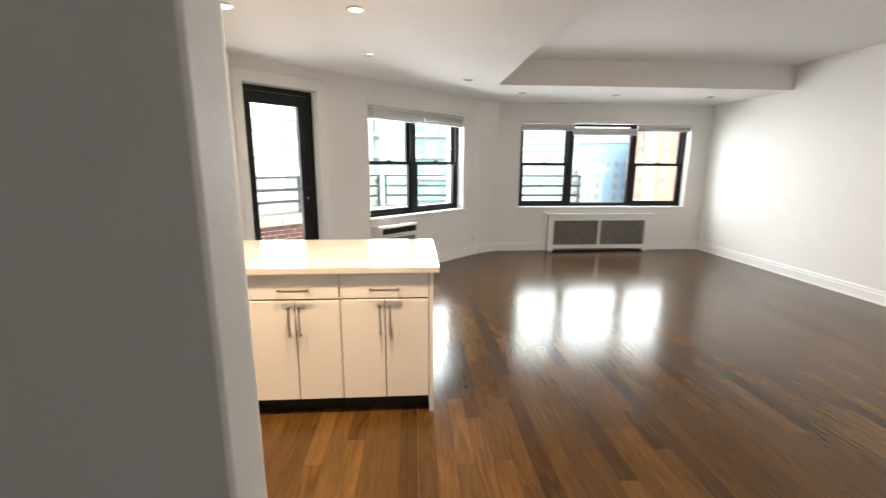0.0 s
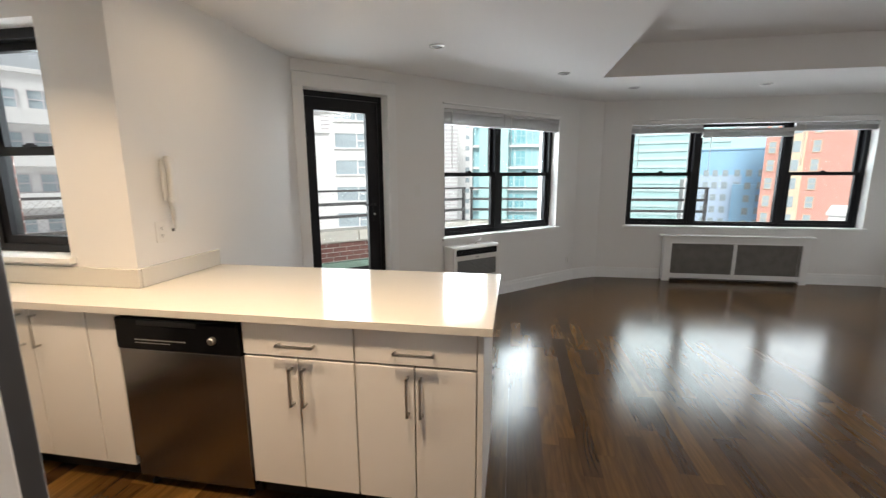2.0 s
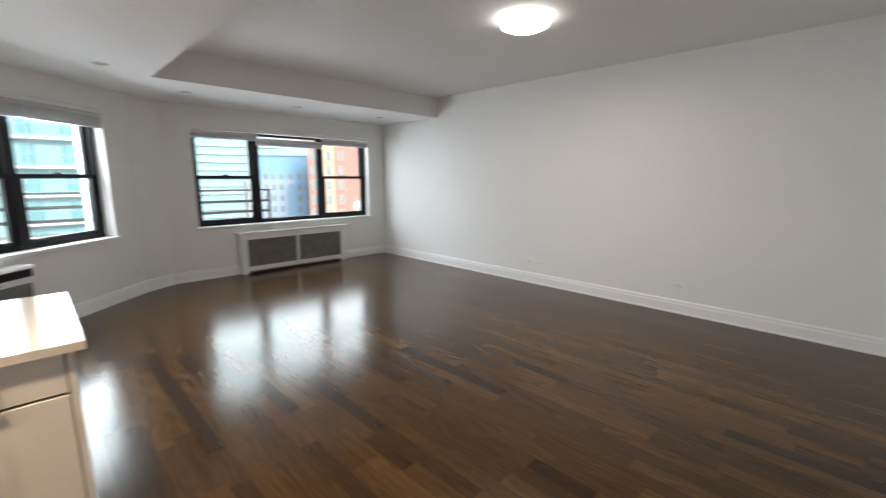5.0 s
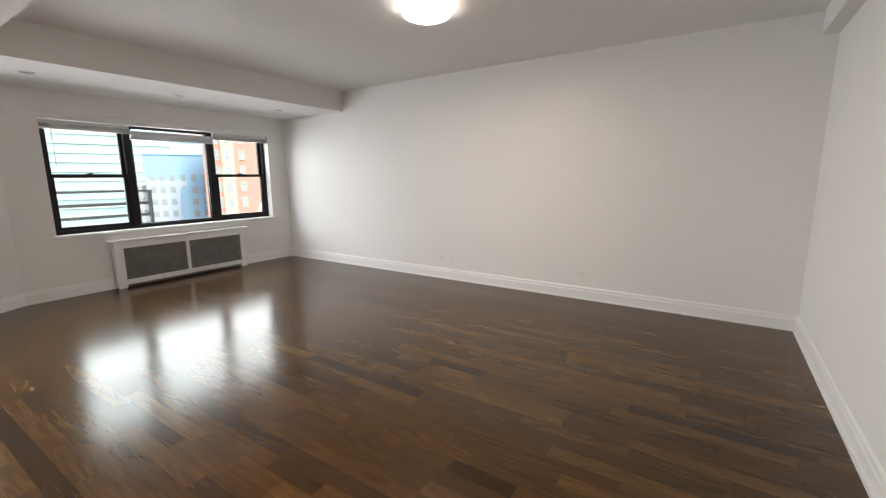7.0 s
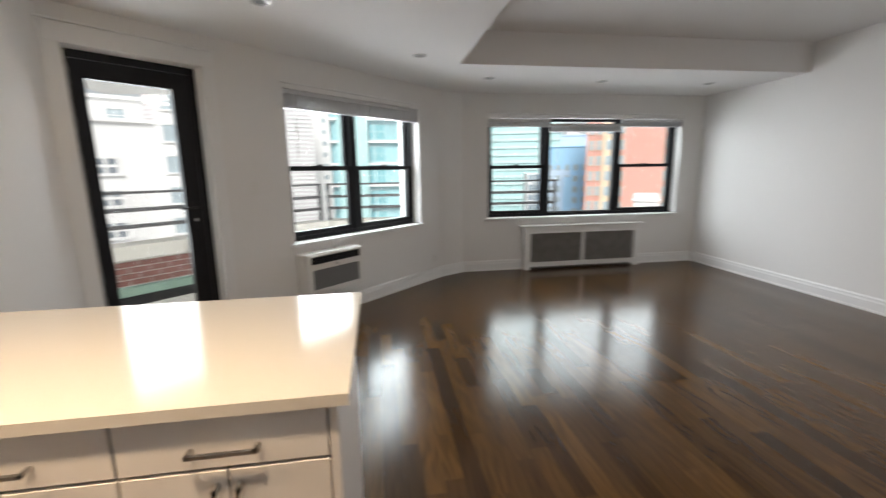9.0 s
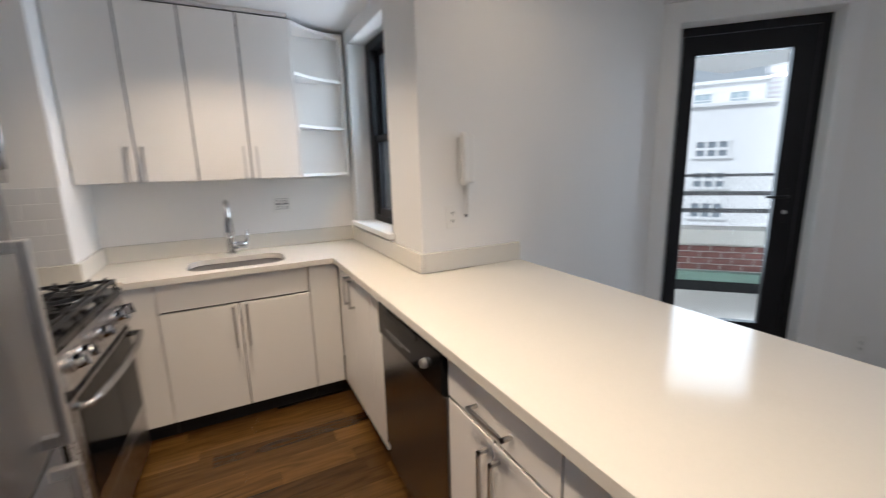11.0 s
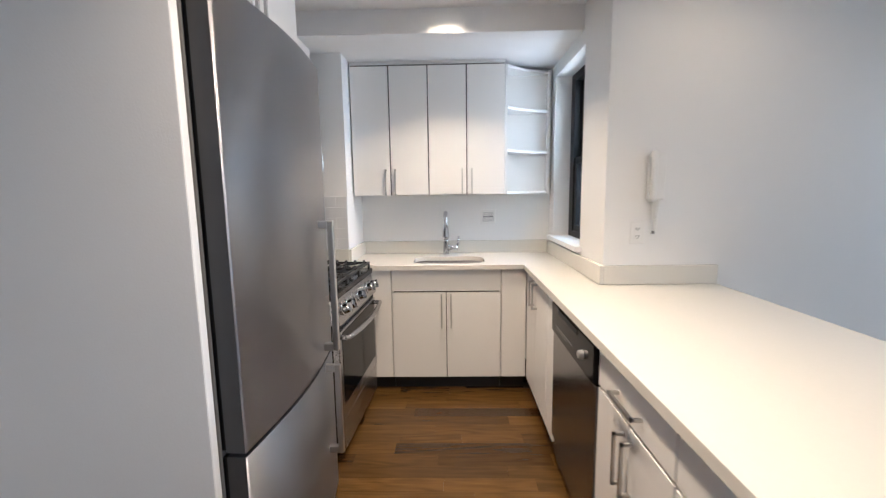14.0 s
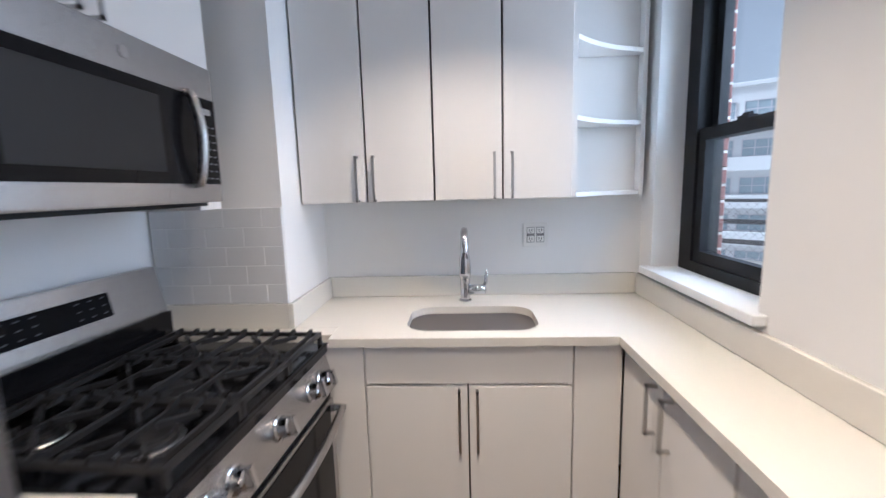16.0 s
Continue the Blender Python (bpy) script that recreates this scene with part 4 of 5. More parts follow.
                bm.faces.new(fa[::-1])
                bm.faces.new(fb)
        part("grate", bm, IRON, r, "black cast iron grate")
    # sloped back guard with its display
    bm = bmesh.new()
    prof = [(d - 0.07, zt - 0.036), (d - 0.002, zt - 0.036), (d - 0.002, 1.185), (d - 0.030, 1.185), (d - 0.062, 1.03)]
    a = [bm.verts.new((0.0, y, z)) for y, z in prof]
    b = [bm.verts.new((w, y, z)) for y, z in prof]
    k = len(prof)
    for i in range(k):
        bm.faces.new((a[i], a[(i + 1) % k], b[(i + 1) % k], b[i]))
    bm.faces.new(a[::-1])
    bm.faces.new(b)
    guard = part("back_guard", bm, STEELH, r, "sloping stainless steel back guard")
    tl = math.degrees(math.atan2(0.032, 0.155))
    dm = pose(w / 2, d - 0.0465, 1.105, -tl)
    disp = box(-0.17, 0.17, -0.004, -0.0006, -0.038, 0.038, 0.001, 1)
    disp.transform(dm)
    dp = part("display", disp, BLACKG, guard, "black clock and control display")
    for i in (0, 1, 2, 5, 6, 7):
        for j in range(3):
            key = boxes((-0.14 + 0.04 * i, -0.128 + 0.04 * i, -0.0046, -0.0041, -0.024 + 0.024 * j, -0.020 + 0.024 * j))
            key.transform(dm)
            part("key", key, KEYMARK, dp)
    part("guard_base", box(0.001, w - 0.001, d - 0.0760, d - 0.0655, zt + 0.001, 1.02), ENAMEL, r)


range_cooker()


def microwave():
    m = pose(-1.440, 0.915, 1.415, 0, 0, 180)
    o = thing("microwave_oven", m, "stainless steel over-the-range microwave with a dark window", "microwave")
    w, h, d = 0.730, 0.405, 0.385
    part("body", box(0.0, w, 0.0, d, 0.012, h), GREYPL, o)
    part("front_frame", box(0.0, w, -0.030, -0.001, 0.0, h, 0.005), STEELH, o, "brushed stainless steel front")
    wd = part("window", box(0.05, w - 0.1065, -0.0335, -0.0305, 0.055, h - 0.095, 0.001, 1), BLACKG, o, "dark glass door window")
    part("window_screen", box(0.085, w - 0.25, -0.0350, -0.0338, 0.085, h - 0.125, 0.0005, 1), BLACK, wd)
    cp = part("control_panel", box(w - 0.105, w - 0.006, -0.0335, -0.0305, 0.055, h - 0.095, 0.001, 1), BLACKG, o)
    part("keypad", boxes(*[(w - 0.085 + 0.026 * i, w - 0.071 + 0.026 * i, -0.0342, -0.0336, 0.07 + 0.022 * j, 0.075 + 0.022 * j) for i in range(3) for j in range(8)]), KEYMARK, cp)
    part("clock", boxes((w - 0.088, w - 0.03, -0.0342, -0.0336, 0.262, 0.280)), GREYPL, cp)
    hp = [(w - 0.140, -0.034, 0.055)]
    for k in range(11):
        u = k / 10
        hp.append((w - 0.140, -0.052 - 0.020 * math.sin(math.pi * u), 0.055 + (h - 0.15) * u))
    hp.append((w - 0.140, -0.034, h - 0.095))
    part("handle", tube(hp, 0.013, 10), STEELH, o, "bowed steel door handle")
    part("badge", lathe([(0.0, 0), (0.014, 0), (0.014, 0.003), (0.0, 0.003)], 18, pose(w - 0.345, -0.0302, h - 0.048, 90)), CHROME, o)
    part("vent_base", box(0.02, w - 0.02, 0.01, d - 0.01, -0.012, 0.011), BLACK, o)


microwave()


def upper_cabinet(x_east, width, depth, z0, z1, label, handle_z):
    """Wall cabinet on the range wall; x_east is its eastern end."""
    c = thing("wall_cabinet", pose(x_east, 0.522 + depth, 0, 0, 0, 180), label, "cabinet", "white kitchen wall cabinets")
    part("body", box(0.001, width - 0.001, 0.0, depth, z0, z1), CAB, c)
    q = width / 2
    front(c, "door", 0, q, z0, z1, 0.0, (q - 0.03, handle_z, 0.15, True))
    front(c, "door", q, width, z0, z1, 0.0, (q + 0.03, handle_z, 0.15, True))
    return c


upper_cabinet(-1.440, 0.730, 0.33, 1.825, 2.33, "white two-door cabinet above the microwave", 1.825 + 0.10)
upper_cabinet(-0.456, 0.775, 0.62, 1.935, 2.48, "white two-door cabinet above the refrigerator", 2.03)
solid("filler_panel", box(-2.290, -2.172, 0.522, 0.865, 1.388, 2.33, 0.001, 1), CAB, "white filler panel beside the microwave", "cabinet panel")
base_cabinet(pose(-1.252, 1.115, 0, 0, 0, 180), 0.226, 0.58, [("drawer", 0, 0.226, 0.727, CABTOP, (0.113, 0.80, 0.10, False)), ("door", 0, 0.226, 0.105, 0.723, (0.05, 0.62, 0.15, True))], "narrow white base cabinet between range and refrigerator", zt=CABTOP)
solid("worktop_piece", box(-1.482, -1.250, 0.525, 1.136, CT - CTT, CT, 0.002, 1), QUARTZ, "small white quartz worktop between range and refrigerator", "worktop")


def tiles():
    """Glazed subway tiles on the chase, three courses offset by half a tile."""
    t = thing("tile_splashback", pose(0, 0, 0), "white glazed subway tile splashback beside the range", "tile splashback")
    part("grout_bed", box(-2.379, -2.3697, 0.53, 1.044, CT + 0.102, 1.385), GROUT, t)
    th, tw, z, row = 0.0735, 0.150, CT + 0.104, 0
    while z < 1.38:
        y1 = 1.043 if row % 2 else 1.043 - tw / 2
        edges = [1.043, y1] if y1 < 1.043 else [1.043]
        y = edges[-1]
        while y > 0.532:
            y = max(0.532, y - tw)
            edges.append(y)
        zz = min(z + th - 0.002, 1.384)
        for a, b in zip(edges, edges[1:]):
            if a - b > 0.01:
                part("tile", box(-2.3738, -2.3685, b + 0.0012, a - 0.0012, z, zz, 0.001, 1), TILE, t)
        z += th
        row += 1


tiles()


# ---- telephone and outlets ----
def intercom_phone():
    m = M_PH @ pose(0.235, -0.001, 1.30)
    p = thing("wall_telephone", m, "white wall-mounted intercom handset with a coiled cord", "telephone")
    part("base", box(-0.008, 0.044, -0.040, -0.0005, 0.050, 0.285, 0.010, 3), PLASTIC, p)
    part("cradle", box(-0.034, -0.009, -0.018, -0.0005, 0.050, 0.275, 0.005), PLASTIC, p)
    # rounded handset bar with thicker ear and mouth pieces, hung beside the base
    bm = bmesh.new()
    rings = []
    for k in range(17):
        u = k / 16
        bulge = max(0.0, abs(u - 0.5) - 0.28) / 0.22
        hw, dp = 0.0135 + 0.003 * bulge, 0.012 + 0.010 * bulge
        if k in (0, 16):
            hw, dp = hw * 0.6, dp * 0.6
        cy = -0.050 - 0.012 * math.sin(math.pi * u) + 0.006 * bulge
        rings.append([bm.verts.new((-0.024 + hw * math.copysign(abs(math.cos(a)) ** 0.6, math.cos(a)), cy + dp * math.copysign(abs(math.sin(a)) ** 0.6, math.sin(a)), 0.042 + 0.250 * u)) for a in [math.tau * q / 16 for q in range(16)]])
    for r0, r1 in zip(rings, rings[1:]):
        for q in range(16):
            bm.faces.new((r0[q], r0[(q + 1) % 16], r1[(q + 1) % 16], r1[q]))
    bm.faces.new(rings[0][::-1])
    bm.faces.new(rings[-1])
    for f in bm.faces:
        f.smooth = True
    part("handset", bm, PLASTIC, p)
    co = []
    for k in range(220):
        u = k / 219
        a = u * math.tau * 22
        r = 0.019 - 0.013 * u
        co.append((0.004 + 0.004 * u + r * math.cos(a), -0.024 + 0.8 * r * math.sin(a), 0.044 - 0.150 * u))
    part("cord", tube(co, 0.0026, 5), PLASTIC, p, "white coiled cord")
    part("jack", box(0.002, 0.014, -0.014, -0.0005, -0.122, -0.106, 0.002), GREYPL, p)
    return p


intercom_phone()
duplex_outlet(M_PH @ pose(0.165, 0, 1.185), "white wall outlet above the worktop")
duplex_outlet(pose(-2.852, 2.066, 1.206, 0, 0, 90), "white double wall outlet above the sink", 2)
duplex_outlet(M_RIGHT @ pose(5.66, 0, 0.31, 0, 90, 0), "white wall outlet low on the long wall")
duplex_outlet(M_RIGHT @ pose(3.71, 0, 0.31, 0, 90, 0), "white wall outlet low on the long wall")
duplex_outlet(M_RIGHT @ pose(3.87, 0, 0.31, 0, 90, 0), "white wall outlet low on the long wall")
duplex_outlet(M_DIAG @ pose(3.67, 0, 0.285), "white wall outlet low beside the corner")
duplex_outlet(M_DIAG @ pose(1.223, 0, 0.292), "white wall outlet low beside the air conditioner")


def light_switch(m):
    o = thing("light_switch", m, "white rocker light switch beside the terrace door", "light switch")
    part("cover_plate", box(-0.036, 0.036, -0.006, -0.0005, -0.058, 0.058, 0.002), PLASTIC, o)
    part("rocker", box(-0.012, 0.012, -0.010, -0.0062, -0.028, 0.028, 0.002), PLASTIC, o)


light_switch(M_DIAG @ pose(1.229, 0, 1.32))


# ---- ceiling fittings ----
def downlight(x, y, on):
    d = thing("recessed_downlight", pose(x, y, SOFFIT), "lit recessed ceiling downlight with a white rim" if on else "unlit recessed ceiling downlight with a grey rim", "downlight", "recessed ceiling downlights")
    part("rim", lathe([(0.040, -0.0005), (0.062, -0.0005), (0.060, -0.006), (0.042, -0.008), (0.040, -0.0005)], 24), TRIM if on else NICKEL, d)
    part("lens", lathe([(0.0, -0.001), (0.0395, -0.001), (0.036, -0.004), (0.0, -0.005)], 20), BLINDG if on else GREYPL, d)


for sx, sy in SPOTS_ON:
    downlight(sx, sy, True)
for sx, sy in SPOTS_OFF:
    downlight(sx, sy, False)


def ceiling_lamp():
    c = thing("ceiling_lamp", pose(LAMP[0], LAMP[1], TRAY), "lit round flush-mount ceiling lamp with a frosted shade", "ceiling lamp")
    part("base", lathe([(0.0, 0), (0.15, 0), (0.15, -0.03), (0.0, -0.03)], 32), NICKEL, c)
    part("shade", lathe([(0.0, -0.031), (0.19, -0.031), (0.200, -0.045), (0.190, -0.070), (0.13, -0.095), (0.0, -0.105)], 32), LAMPG, c, "glowing frosted glass shade")


ceiling_lamp()


def open_door():
    d = thing("door_2", pose(-0.852, 0.160, 0), "white painted flush door standing open", "door", kind="structure")
    part("leaf", box(0.0, 0.837, 0.0, 0.036, 0.006, 2.06, 0.002, 1), WALL, d)
    part("knob", lathe([(0.0, 0), (0.026, 0), (0.026, 0.006), (0.010, 0.010), (0.010, 0.035), (0.024, 0.045), (0.027, 0.058), (0.020, 0.068), (0.0, 0.070)], 20, pose(0.12, -0.0005, 1.0, 90)), NICKEL, d, "satin metal knob")


open_door()


# ---- terrace ----
def to_world(s, off, z=0.0):
    return DIAG @ Vector((s, off, z))


solid("terrace_floor", box(-7, 6.2, 4.0, 8.5, -0.32, -0.12), PAVER, "pale concrete terrace paving", "terrace floor", "structure")
OFF = 2.15
C1 = to_world(-5.0, OFF)
KX = 8.25
ks = (KX - (DIAG @ Vector((0, OFF, 0))).y) / math.sin(radians(DA))
C2 = to_world(ks, OFF)
C3 = Vector((3.45, KX, 0))


def parapet(name, a, b):
    d = b - a
    m = pose(a.x, a.y, 0, 0, 0, math.degrees(math.atan2(d.y, d.x)))
    ln = d.length
    p = thing(name, m, "red brick terrace parapet with a pale stone coping", "parapet", kind="structure")
    part("core", box(0, ln, 0.012, 0.24, -0.3, 0.50), MORTAR, p)
    n = max(1, round(ln / 1.1))
    for i in range(n):
        part("coping_stone", box(ln * i / n + 0.003, ln * (i + 1) / n - 0.003, -0.05, 0.30, 0.505, 0.67, 0.012), STONE, p)
    part("flashing", box(0, ln, -0.095, 0.011, 0.105, 0.20, 0.004, 1), COPPER, p, "green metal flashing")
    # black band between the flashing and the paving
    part("base_band", box(0, ln, -0.075, 0.011, -0.12, 0.104), BLACK, p, "black band along the foot of the parapet")
    brick = mesh_of("brick", box(0, 0.196, 0, 0.02, 0, 0.058, 0.003, 1), BRICK)
    z, row = 0.213, 0
    while z < 0.45:
        x = -0.104 if row % 2 else 0.0
        while x < ln - 0.05:
            if x >= 0:
                o = new("brick", brick)
                o.parent = p
                o.location = (x, -0.002 + 0.003 * random.random(), z)
            x += 0.208
        z += 0.070
        row += 1
    return m, ln


def railing(m, ln, step, label):
    r = thing("terrace_railing", m, label, "railing")
    n = max(1, round(ln / step))
    for i in range(n + 1):
        x = min(ln - 0.03, max(0.03, ln * i / n))
        part("post", box(x - 0.022, x + 0.022, 0.10, 0.15, 0.6705, 1.235, 0.003, 1), RAIL, r)
    for z, h in ((1.235, 0.03), (1.03, 0.045), (0.84, 0.045)):
        part("rail", box(0, ln, 0.095 if z > 1.2 else 0.107, 0.155 if z > 1.2 else 0.143, z + 0.0005, z + h, 0.003, 1), RAIL, r)
    wire_mesh(r, ln)


def wire_mesh(parent, ln):
    """Diamond wire infill between the rails."""
    bm = bmesh.new()
    z0, z1, t = 0.70, 1.235, 0.0016
    h = z1 - z0
    n = int(ln / 0.07)
    for i in range(-int(h / 0.07), n):
        for s in (1, -1):
            a = i * 0.07
            xa, xb = (a, a + h) if s > 0 else (a + h, a)
            if min(xa, xb) < 0 or max(xa, xb) > ln:
                continue
            y = 0.120 + 0.004 * s
            lo = [bm.verts.new((xa + dx, y + dy, z0)) for dx, dy in ((-t, 0), (t, 0), (0, t))]
            hi = [bm.verts.new((xb + dx, y + dy, z1)) for dx, dy in ((-t, 0), (t, 0), (0, t))]
            for k in range(3):
                bm.faces.new((lo[k], lo[(k + 1) % 3], hi[(k + 1) % 3], hi[k]))
    tagged(part("wire_mesh", bm, RAIL, parent, "diamond wire mesh infill"), kind="stuff")


pm, pl = parapet("parapet_diagonal", C1, C2)
railing(pm, pl, 1.75, "dark painted steel terrace railing on the parapet")
pm, pl = parapet("parapet_north", C2, C3)
railing(pm, pl, 1.75, "dark painted steel terrace railing on the parapet")
# brick pier seen beside the kitchen window
def brick_pier(name, x0, x1, y0, y1, z0, z1):
    p = thing(name, pose(x0, y0, z0), "red brick pier of the facade outside the kitchen", "brick pier", kind="structure")
    w, d, h = x1 - x0, y1 - y0, z1 - z0
    part("core", box(0.008, w - 0.008, 0.008, d, 0, h), MORTAR, p)
    bx = mesh_of("brick", box(0, w * 0.5 - 0.006, 0, 0.03, 0, 0.058, 0.003, 1), BRICK)
    by = mesh_of("brick", box(0, 0.03, 0, d - 0.034, 0, 0.058, 0.003, 1), BRICK)
    z, row = 0.005, 0
    while z < h - 0.06:
        for k in range(2):
            o = new("brick", bx)
            o.parent, o.location = p, (k * w * 0.5 + 0.003, 0, z)
        o = new("brick", by)
        o.parent, o.location = p, (w - 0.03, 0.0315, z)
        z += 0.070
        row += 1


brick_pier("facade_pier", -2.95, KW[0] + 0.012, 2.795, 2.860, 0.3, 2.7)

# ---- city beyond ----
VIEW = Vector((0.25, 0.8, 1.48))
GROUND_Z = -45.0
C_WHITE = mat("white_render", (0.72, 0.72, 0.72), 0.8, var=0.05, scale=0.3)
C_GREY = mat("grey_concrete", (0.62, 0.58, 0.60), 0.8, var=0.08, scale=0.3)
C_TEAL = mat("teal_curtain_wall", (0.32, 0.55, 0.60), 0.35, var=0.3, scale=0.25)
C_TEALD = mat("teal_spandrel", (0.40, 0.62, 0.63), 0.4, var=0.2, scale=0.3)
C_TEALG = mat("teal_window_glass", (0.20, 0.46, 0.52), 0.25, var=0.4, scale=0.5)
C_BLUE = mat("blue_cladding", (0.30, 0.54, 0.76), 0.6, var=0.12, scale=0.15)
C_BLUEG = mat("pale_blue_cladding", (0.46, 0.58, 0.72), 0.6, var=0.1, scale=0.15)
C_ORANGE = mat("orange_brick", (0.58, 0.31, 0.26), 0.85, var=0.1, scale=0.2)
C_CREAM = mat("cream_brick", (0.70, 0.55, 0.40), 0.85, var=0.08, scale=0.3)
C_DARKP = mat("dark_window_glass", (0.20, 0.23, 0.26), 0.25, var=0.4, scale=0.6)
C_STRIPE = mat("pale_stripe", (0.50, 0.65, 0.66), 0.7, var=0.06, scale=0.3)
C_PANE = mat("far_window_glass", (0.36, 0.43, 0.47), 0.25, var=0.4, scale=0.6)
C_ROOF = mat("roof_felt", (0.22, 0.21, 0.20), 0.9, var=0.1)


def building(name, az0, az1, dist, ztop, wall_m, label, depth=14.0):
    """A block whose front spans two bearings as seen from the flat. Local x runs along the front, y away."""
    mid, half = radians((az0 + az1) / 2), radians((az1 - az0) / 2)
    m = pose(VIEW.x + dist * math.sin(mid), VIEW.y + dist * math.cos(mid), GROUND_Z, 0, 0, -math.degrees(mid))
    w = 2 * dist * math.tan(half)
    b = thing(name, m, label, "building")
    h = ztop - GROUND_Z
    part("wall", box(-w / 2, w / 2, 0, depth, 0, h), wall_m, b)
    part("roof", box(-w / 2 - 0.2, w / 2 + 0.2, -0.2, depth + 0.2, h + 0.001, h + 0.35, 0.03, 1), C_ROOF if ztop > 20 else wall_m, b)
    return b, w, h


def az_x(az, az0, az1, dist):
    return dist * math.tan(radians(az - (az0 + az1) / 2))


def window_mesh(w, h, lights, frame_m, pane_m=None, t=0.07, splits=None):
    """Glass, and the frame as a second mesh, shared by all windows of this size."""
    glass = mesh_of("pane", box(-w / 2, w / 2, -0.02, 0.02, 0, h), pane_m or C_PANE)
    specs = [(-w / 2 - t, w / 2 + t, -0.12, 0.0, -t, 0.0), (-w / 2 - t, w / 2 + t, -0.06, 0.0, h, h + t)]
    for u in splits or [i / lights for i in range(lights + 1)]:
        x = -w / 2 + w * u
        specs.append((x - t / 2, x + t / 2, -0.06, 0.0, 0, h))
    xa = -w / 2 + w * splits[-2] if splits else -w / 2
    specs.append((xa, w / 2, -0.05, -0.001, h * 0.5 - t / 2, h * 0.5 + t / 2))
    return glass, mesh_of("window_frame", boxes(*specs), frame_m)


def put_windows(b, cols, rows, meshes):
    for z in rows:
        for x in cols:
            g = new("window", meshes[0])
            g.parent, g.location = b, (x, -0.001, z - GROUND_Z)
            f = new("window_frame", meshes[1])
            f.parent = g
            f.location = (0, -0.021, 0)


def bands(b, w, rows, height, material, proud=0.4, name="floor_band"):
    me = mesh_of(name, box(-w / 2, w / 2, -proud, -0.001, 0, height), material)
    for z in rows:
        o = new(name, me)
        o.parent, o.location = b, (0, 0, z - GROUND_Z)


# white block seen through the terrace door
b, w, h = building("white_apartment_house", -46, -24.5, 48, 6.0, C_WHITE, "white rendered apartment house with grouped windows")
wm = window_mesh(2.7, 1.3, 3, C_WHITE, C_DARKP, 0.24)
wp = window_mesh(3.6, 1.5, 2, C_WHITE, C_PANE, 0.14, [0, 0.66, 1])
put_windows(b, [-7.8, -1.6, 4.6], [-12.8, -9.9, -7.05, -4.2, -1.3, 1.55], wm)
b, w, h = building("white_slab_block", -24.4, -11.8, 47.5, 16.0, C_WHITE, "tall white rendered block with wide grouped windows")
put_windows(b, [-3.0, 2.4], [-12.8, -9.9, -7.05, -4.2, -1.3, 1.55, 4.4, 7.25], wp)
pm2 = window_mesh(1.5, 1.2, 2, C_WHITE)
b2, w2, h2 = building("white_penthouse", -40, -25.5, 53, 8.6, C_WHITE, "white set-back penthouse storey above the apartment house", 8)
put_windows(b2, [-4.6, -1.6, 1.5, 4.6], [6.5], pm2)
# white balcony house seen from the kitchen window
b, w, h = building("balcony_house", -66, -45.5, 45, 9.0, C_WHITE, "white apartment house with long balcony bands")
bands(b, w, [-10.2, -7.1, -4.0, -0.9, 2.2, 5.3], 1.1, C_WHITE, 1.1, "balcony")
put_windows(b, [-6.4, -3.2, 0.0, 3.2, 6.4], [-9.0, -5.9, -2.8, 0.3, 3.4, 6.5], window_mesh(2.6, 1.3, 3, C_GREY))
# grey tower with narrow floors behind
b, w, h = building("grey_tower", -25.5, -7.7, 86, 55, C_GREY, "tall pale grey tower with close horizontal floors")
bands(b, w, [-21 + 0.75 * i for i in range(72)], 0.36, C_WHITE, 0.06)
# teal glass tower with a white edge pier
b, w, h = building("teal_glass_tower", -7.55, 8.6, 60, 48, C_TEAL, "teal glass apartment tower with white floor bands")
bands(b, w, [-24.3 + 2.95 * i for i in range(18)], 0.32, C_WHITE, 0.5)
part("white_pier", box(-w / 2 - 0.05, -w / 2 + 2.05, -0.62, -0.001, 0, h), C_WHITE, b)
me = mesh_of("mullion", box(-0.03, 0.03, -0.22, -0.001, 0, h), C_STRIPE)
for i in range(18):
    o = new("mullion", me)
    o.parent, o.location = b, (-w / 2 + 3.2 + 0.78 * i, 0, 0)
sm = window_mesh(0.55, 0.6, 1, C_GREY)
for z in [-23.2 + 1.475 * i for i in range(26)]:
    g = new("window", sm[0])
    g.parent, g.location = b, (-w / 2 + 1.35, -0.63, z - GROUND_Z)
tm = window_mesh(1.3, 1.9, 2, C_STRIPE, C_TEALG)
put_windows(b, [-w / 2 + 3.98 + 1.56 * i for i in (0, 2, 3, 5, 6, 8)], [-14.9 + 2.95 * i for i in range(10)], tm)
part("balcony_glass", box(-w / 2 + 3.0, -w / 2 + 7.0, -0.9, -0.6, 34, 56), C_TEALD, b)
# far striped tower
b, w, h = building("striped_glass_tower", 9.2, 24.4, 170, 90, C_TEALD, "far glass tower with pale horizontal stripes")
bands(b, w, [-30 + 2.8 * i for i in range(42)], 1.0, C_STRIPE, 0.3)
lm = mesh_of("lower_block", box(1.5, 7.5, -40, -22, 0, 45.0), C_WHITE)
o = new("lower_block", lm)
o.parent, o.location = b, (6, 0, 0)
wm3 = window_mesh(1.6, 1.6, 1, C_GREY)
for i in range(3):
    for j in range(6):
        g = new("window", wm3[0])
        g.parent, g.location = b, (8.7 + 1.9 * i, -40.03, 28 + 3.0 * j)
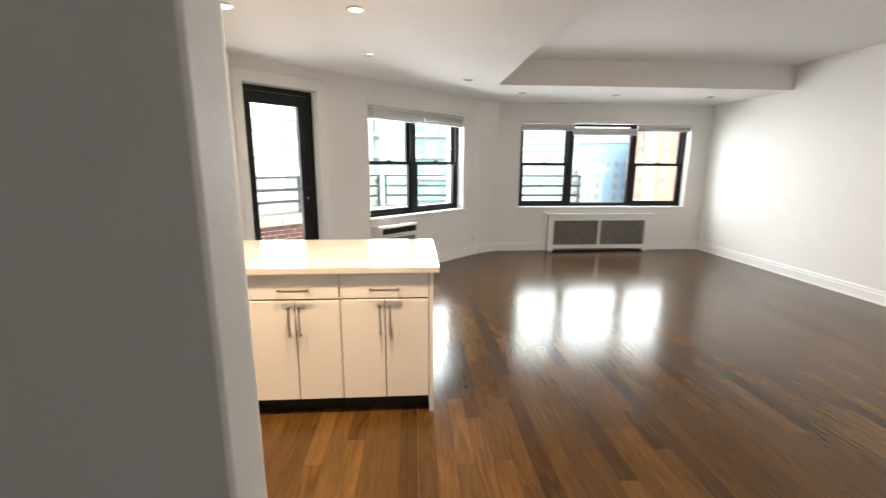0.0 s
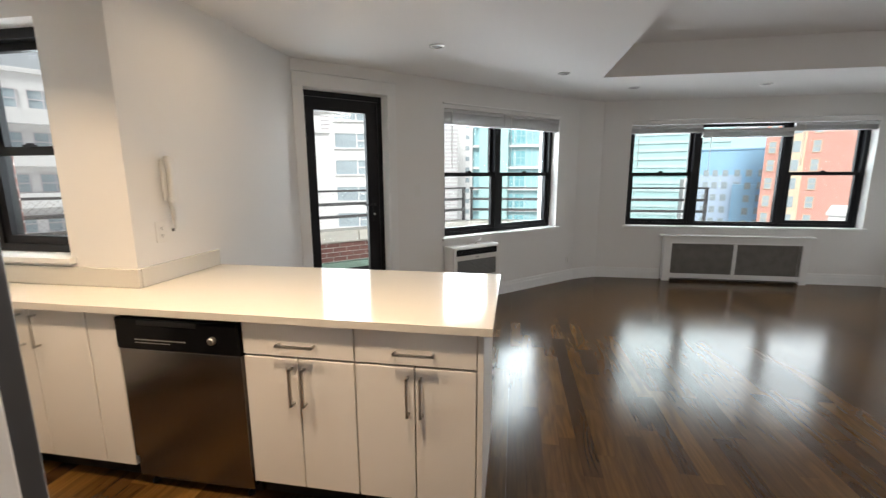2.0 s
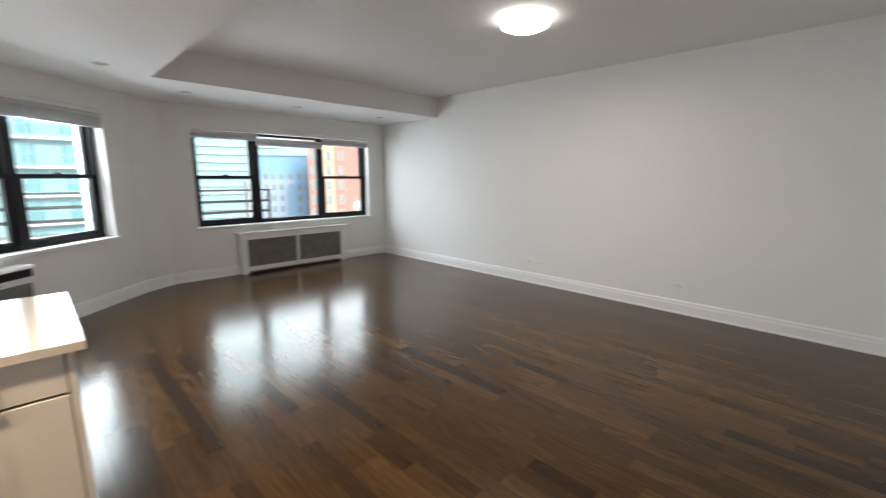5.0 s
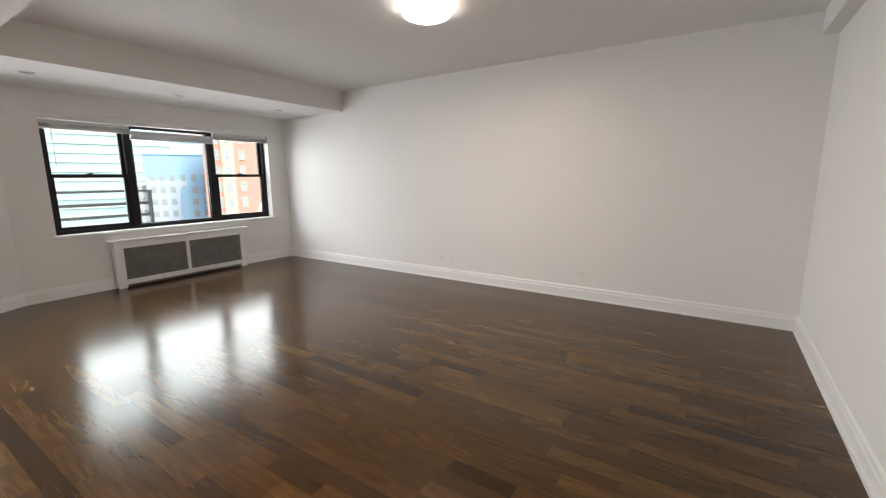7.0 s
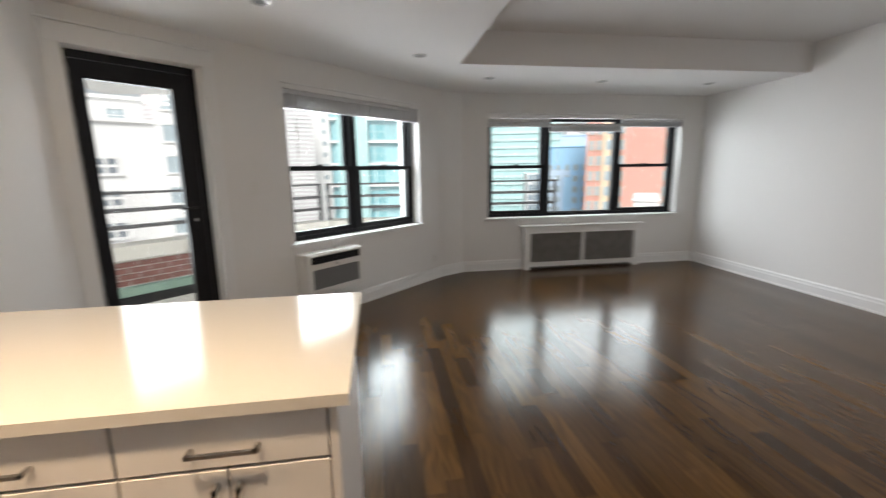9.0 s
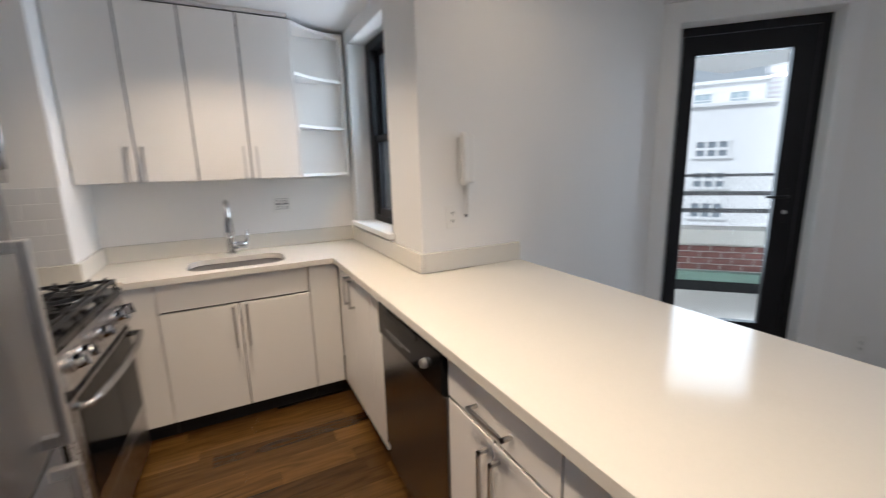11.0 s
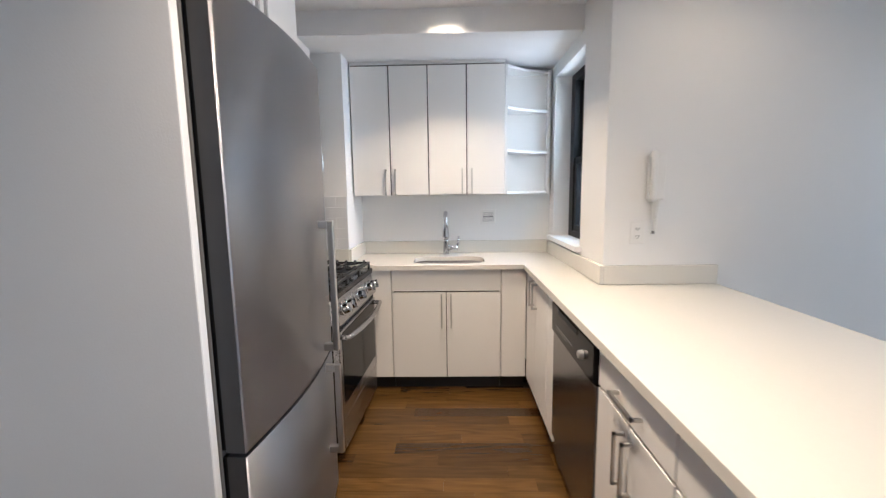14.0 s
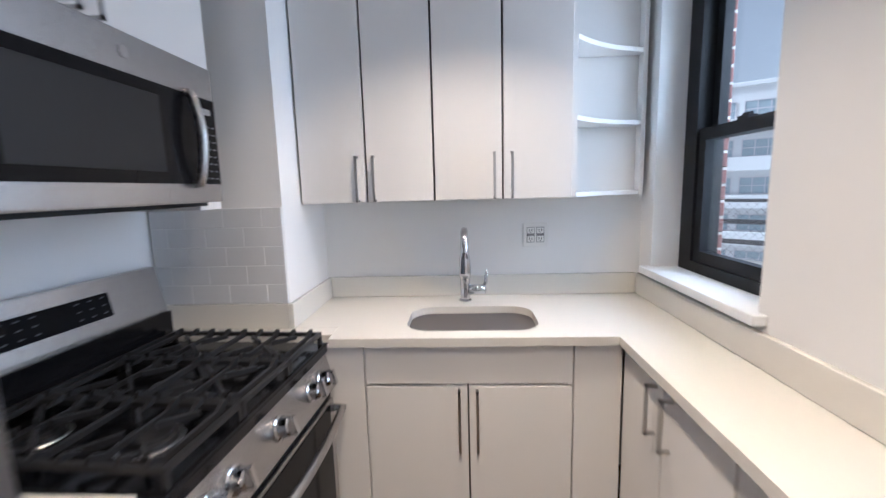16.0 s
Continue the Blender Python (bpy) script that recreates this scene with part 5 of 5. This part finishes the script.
# blue clad block
b, w, h = building("blue_clad_block", 21.6, 27.9, 120, 6.9, C_BLUE, "blue clad apartment block with small windows")
part("pale_front", box(-w / 2 + 0.05, 1.8, -0.4, -0.001, 0, 46.2), C_BLUEG, b)
part("corner_wing", box(0.2, 4.6, -3.2, -0.41, 0, 44.0), C_BLUE, b)
bm3 = window_mesh(1.1, 1.5, 1, C_WHITE)
for z in [-13.4 + 2.85 * i for i in range(6)]:
    for x in (-5.2, -3.4, -1.4, 0.9):
        g = new("window", bm3[0])
        g.parent, g.location = b, (x, -0.43, z - GROUND_Z)
    for x in (3.0, 5.4):
        g = new("window", bm3[0])
        g.parent, g.location = b, (x, -3.24 if x < 4.5 else -0.03, z - GROUND_Z)
b, w, h = building("grey_blue_block", 24.3, 27.8, 128, 10.4, C_BLUEG, "grey blue block with roof plant behind")
part("roof_plant", box(-2.5, 1.0, 1, 5, h + 0.36, h + 2.2, 0.1, 1), C_GREY, b)
# orange brick house
b, w, h = building("orange_brick_house", 27.4, 41, 88, 26, C_ORANGE, "orange brick apartment house with a cream corner strip")
x0 = az_x(29.3, 27.4, 41, 88)
x1 = az_x(30.7, 27.4, 41, 88)
part("corner_strip", box(x0, x1, -0.5, -0.001, 0, h), C_CREAM, b)
om = window_mesh(0.95, 1.75, 1, C_CREAM)
rows = [-12.6 + 2.9 * i for i in range(11)]
put_windows(b, [az_x(a, 27.4, 41, 88) for a in (28.0, 28.9, 31.55, 36.5, 38.5)], rows, om)
for z in rows:
    g = new("window", om[0])
    g.parent, g.location = b, ((x0 + x1) / 2, -0.53, z - GROUND_Z)
b, w, h = building("white_roof_house", 33.2, 36, 60, -2.9, C_WHITE, "low white house with a flat roof")
solid("ground", box(-900, 900, -900, 900, GROUND_Z - 1, GROUND_Z), PAVER, "grey city street far below", "ground", "structure")


# ---- floor boards ----
def floor_boards():
    fl = thing("floor", pose(0, 0, 0), "dark stained glossy oak strip floor", "floor", kind="structure")
    rng = random.Random(7)
    W = 0.096
    lengths = [0.35, 0.45, 0.6, 0.75, 0.9, 1.1]
    boards = {}
    for ln in lengths:
        boards[ln] = mesh_of("floor_board", box(0.0002, W - 0.0002, 0.0002, ln - 0.0002, -0.012, 0.0), WOOD_A)
    rest = bmesh.new()
    count = 0
    x = -2.9
    while x < 5.2:
        y = -1.85 - rng.random()
        lo, hi = (-1.8, 7.05)
        if x < -1.65:
            lo, hi = 0.4, 2.5
        elif x < 1.1:
            hi = 4.2 + (x + 1.63) * 0.95
        if x > 1.25:
            lo = -0.40
        while y < hi:
            ln = rng.choice(lengths)
            if y + ln > lo:
                near = (-2.3 < x < -0.75 and 1.05 < y < 2.3) or (0.15 < x < 1.9 and 1.2 < y < 6.0)
                if near and count < 300:
                    o = new("floor_board", boards[ln])
                    o.parent, o.location = fl, (x, y, 0)
                    o.rotation_euler = (rng.uniform(-0.0004, 0.0004), rng.uniform(-0.0009, 0.0009), 0)
                    count += 1
                else:
                    k = len(rest.verts)
                    put_box(rest, x + 0.0003, x + W - 0.0003, max(y, lo) + 0.0003, min(y + ln, hi + 0.08) - 0.0003, -0.012, 0.0)
                    tilt = rng.uniform(-0.00012, 0.00012)
                    rest.verts.ensure_lookup_table()
                    for i in range(k, k + 8):
                        v = rest.verts[i].co
                        if v.z > -0.006:
                            v.z += tilt if v.x > x + W / 2 else -tilt
            y += ln
        x += W
    tagged(part("floor_boards", rest, WOOD_B, fl), kind="stuff")


WOOD_A = wood_floor("stained_oak_boards", True)
WOOD_B = wood_floor("stained_oak_field", False)
floor_boards()
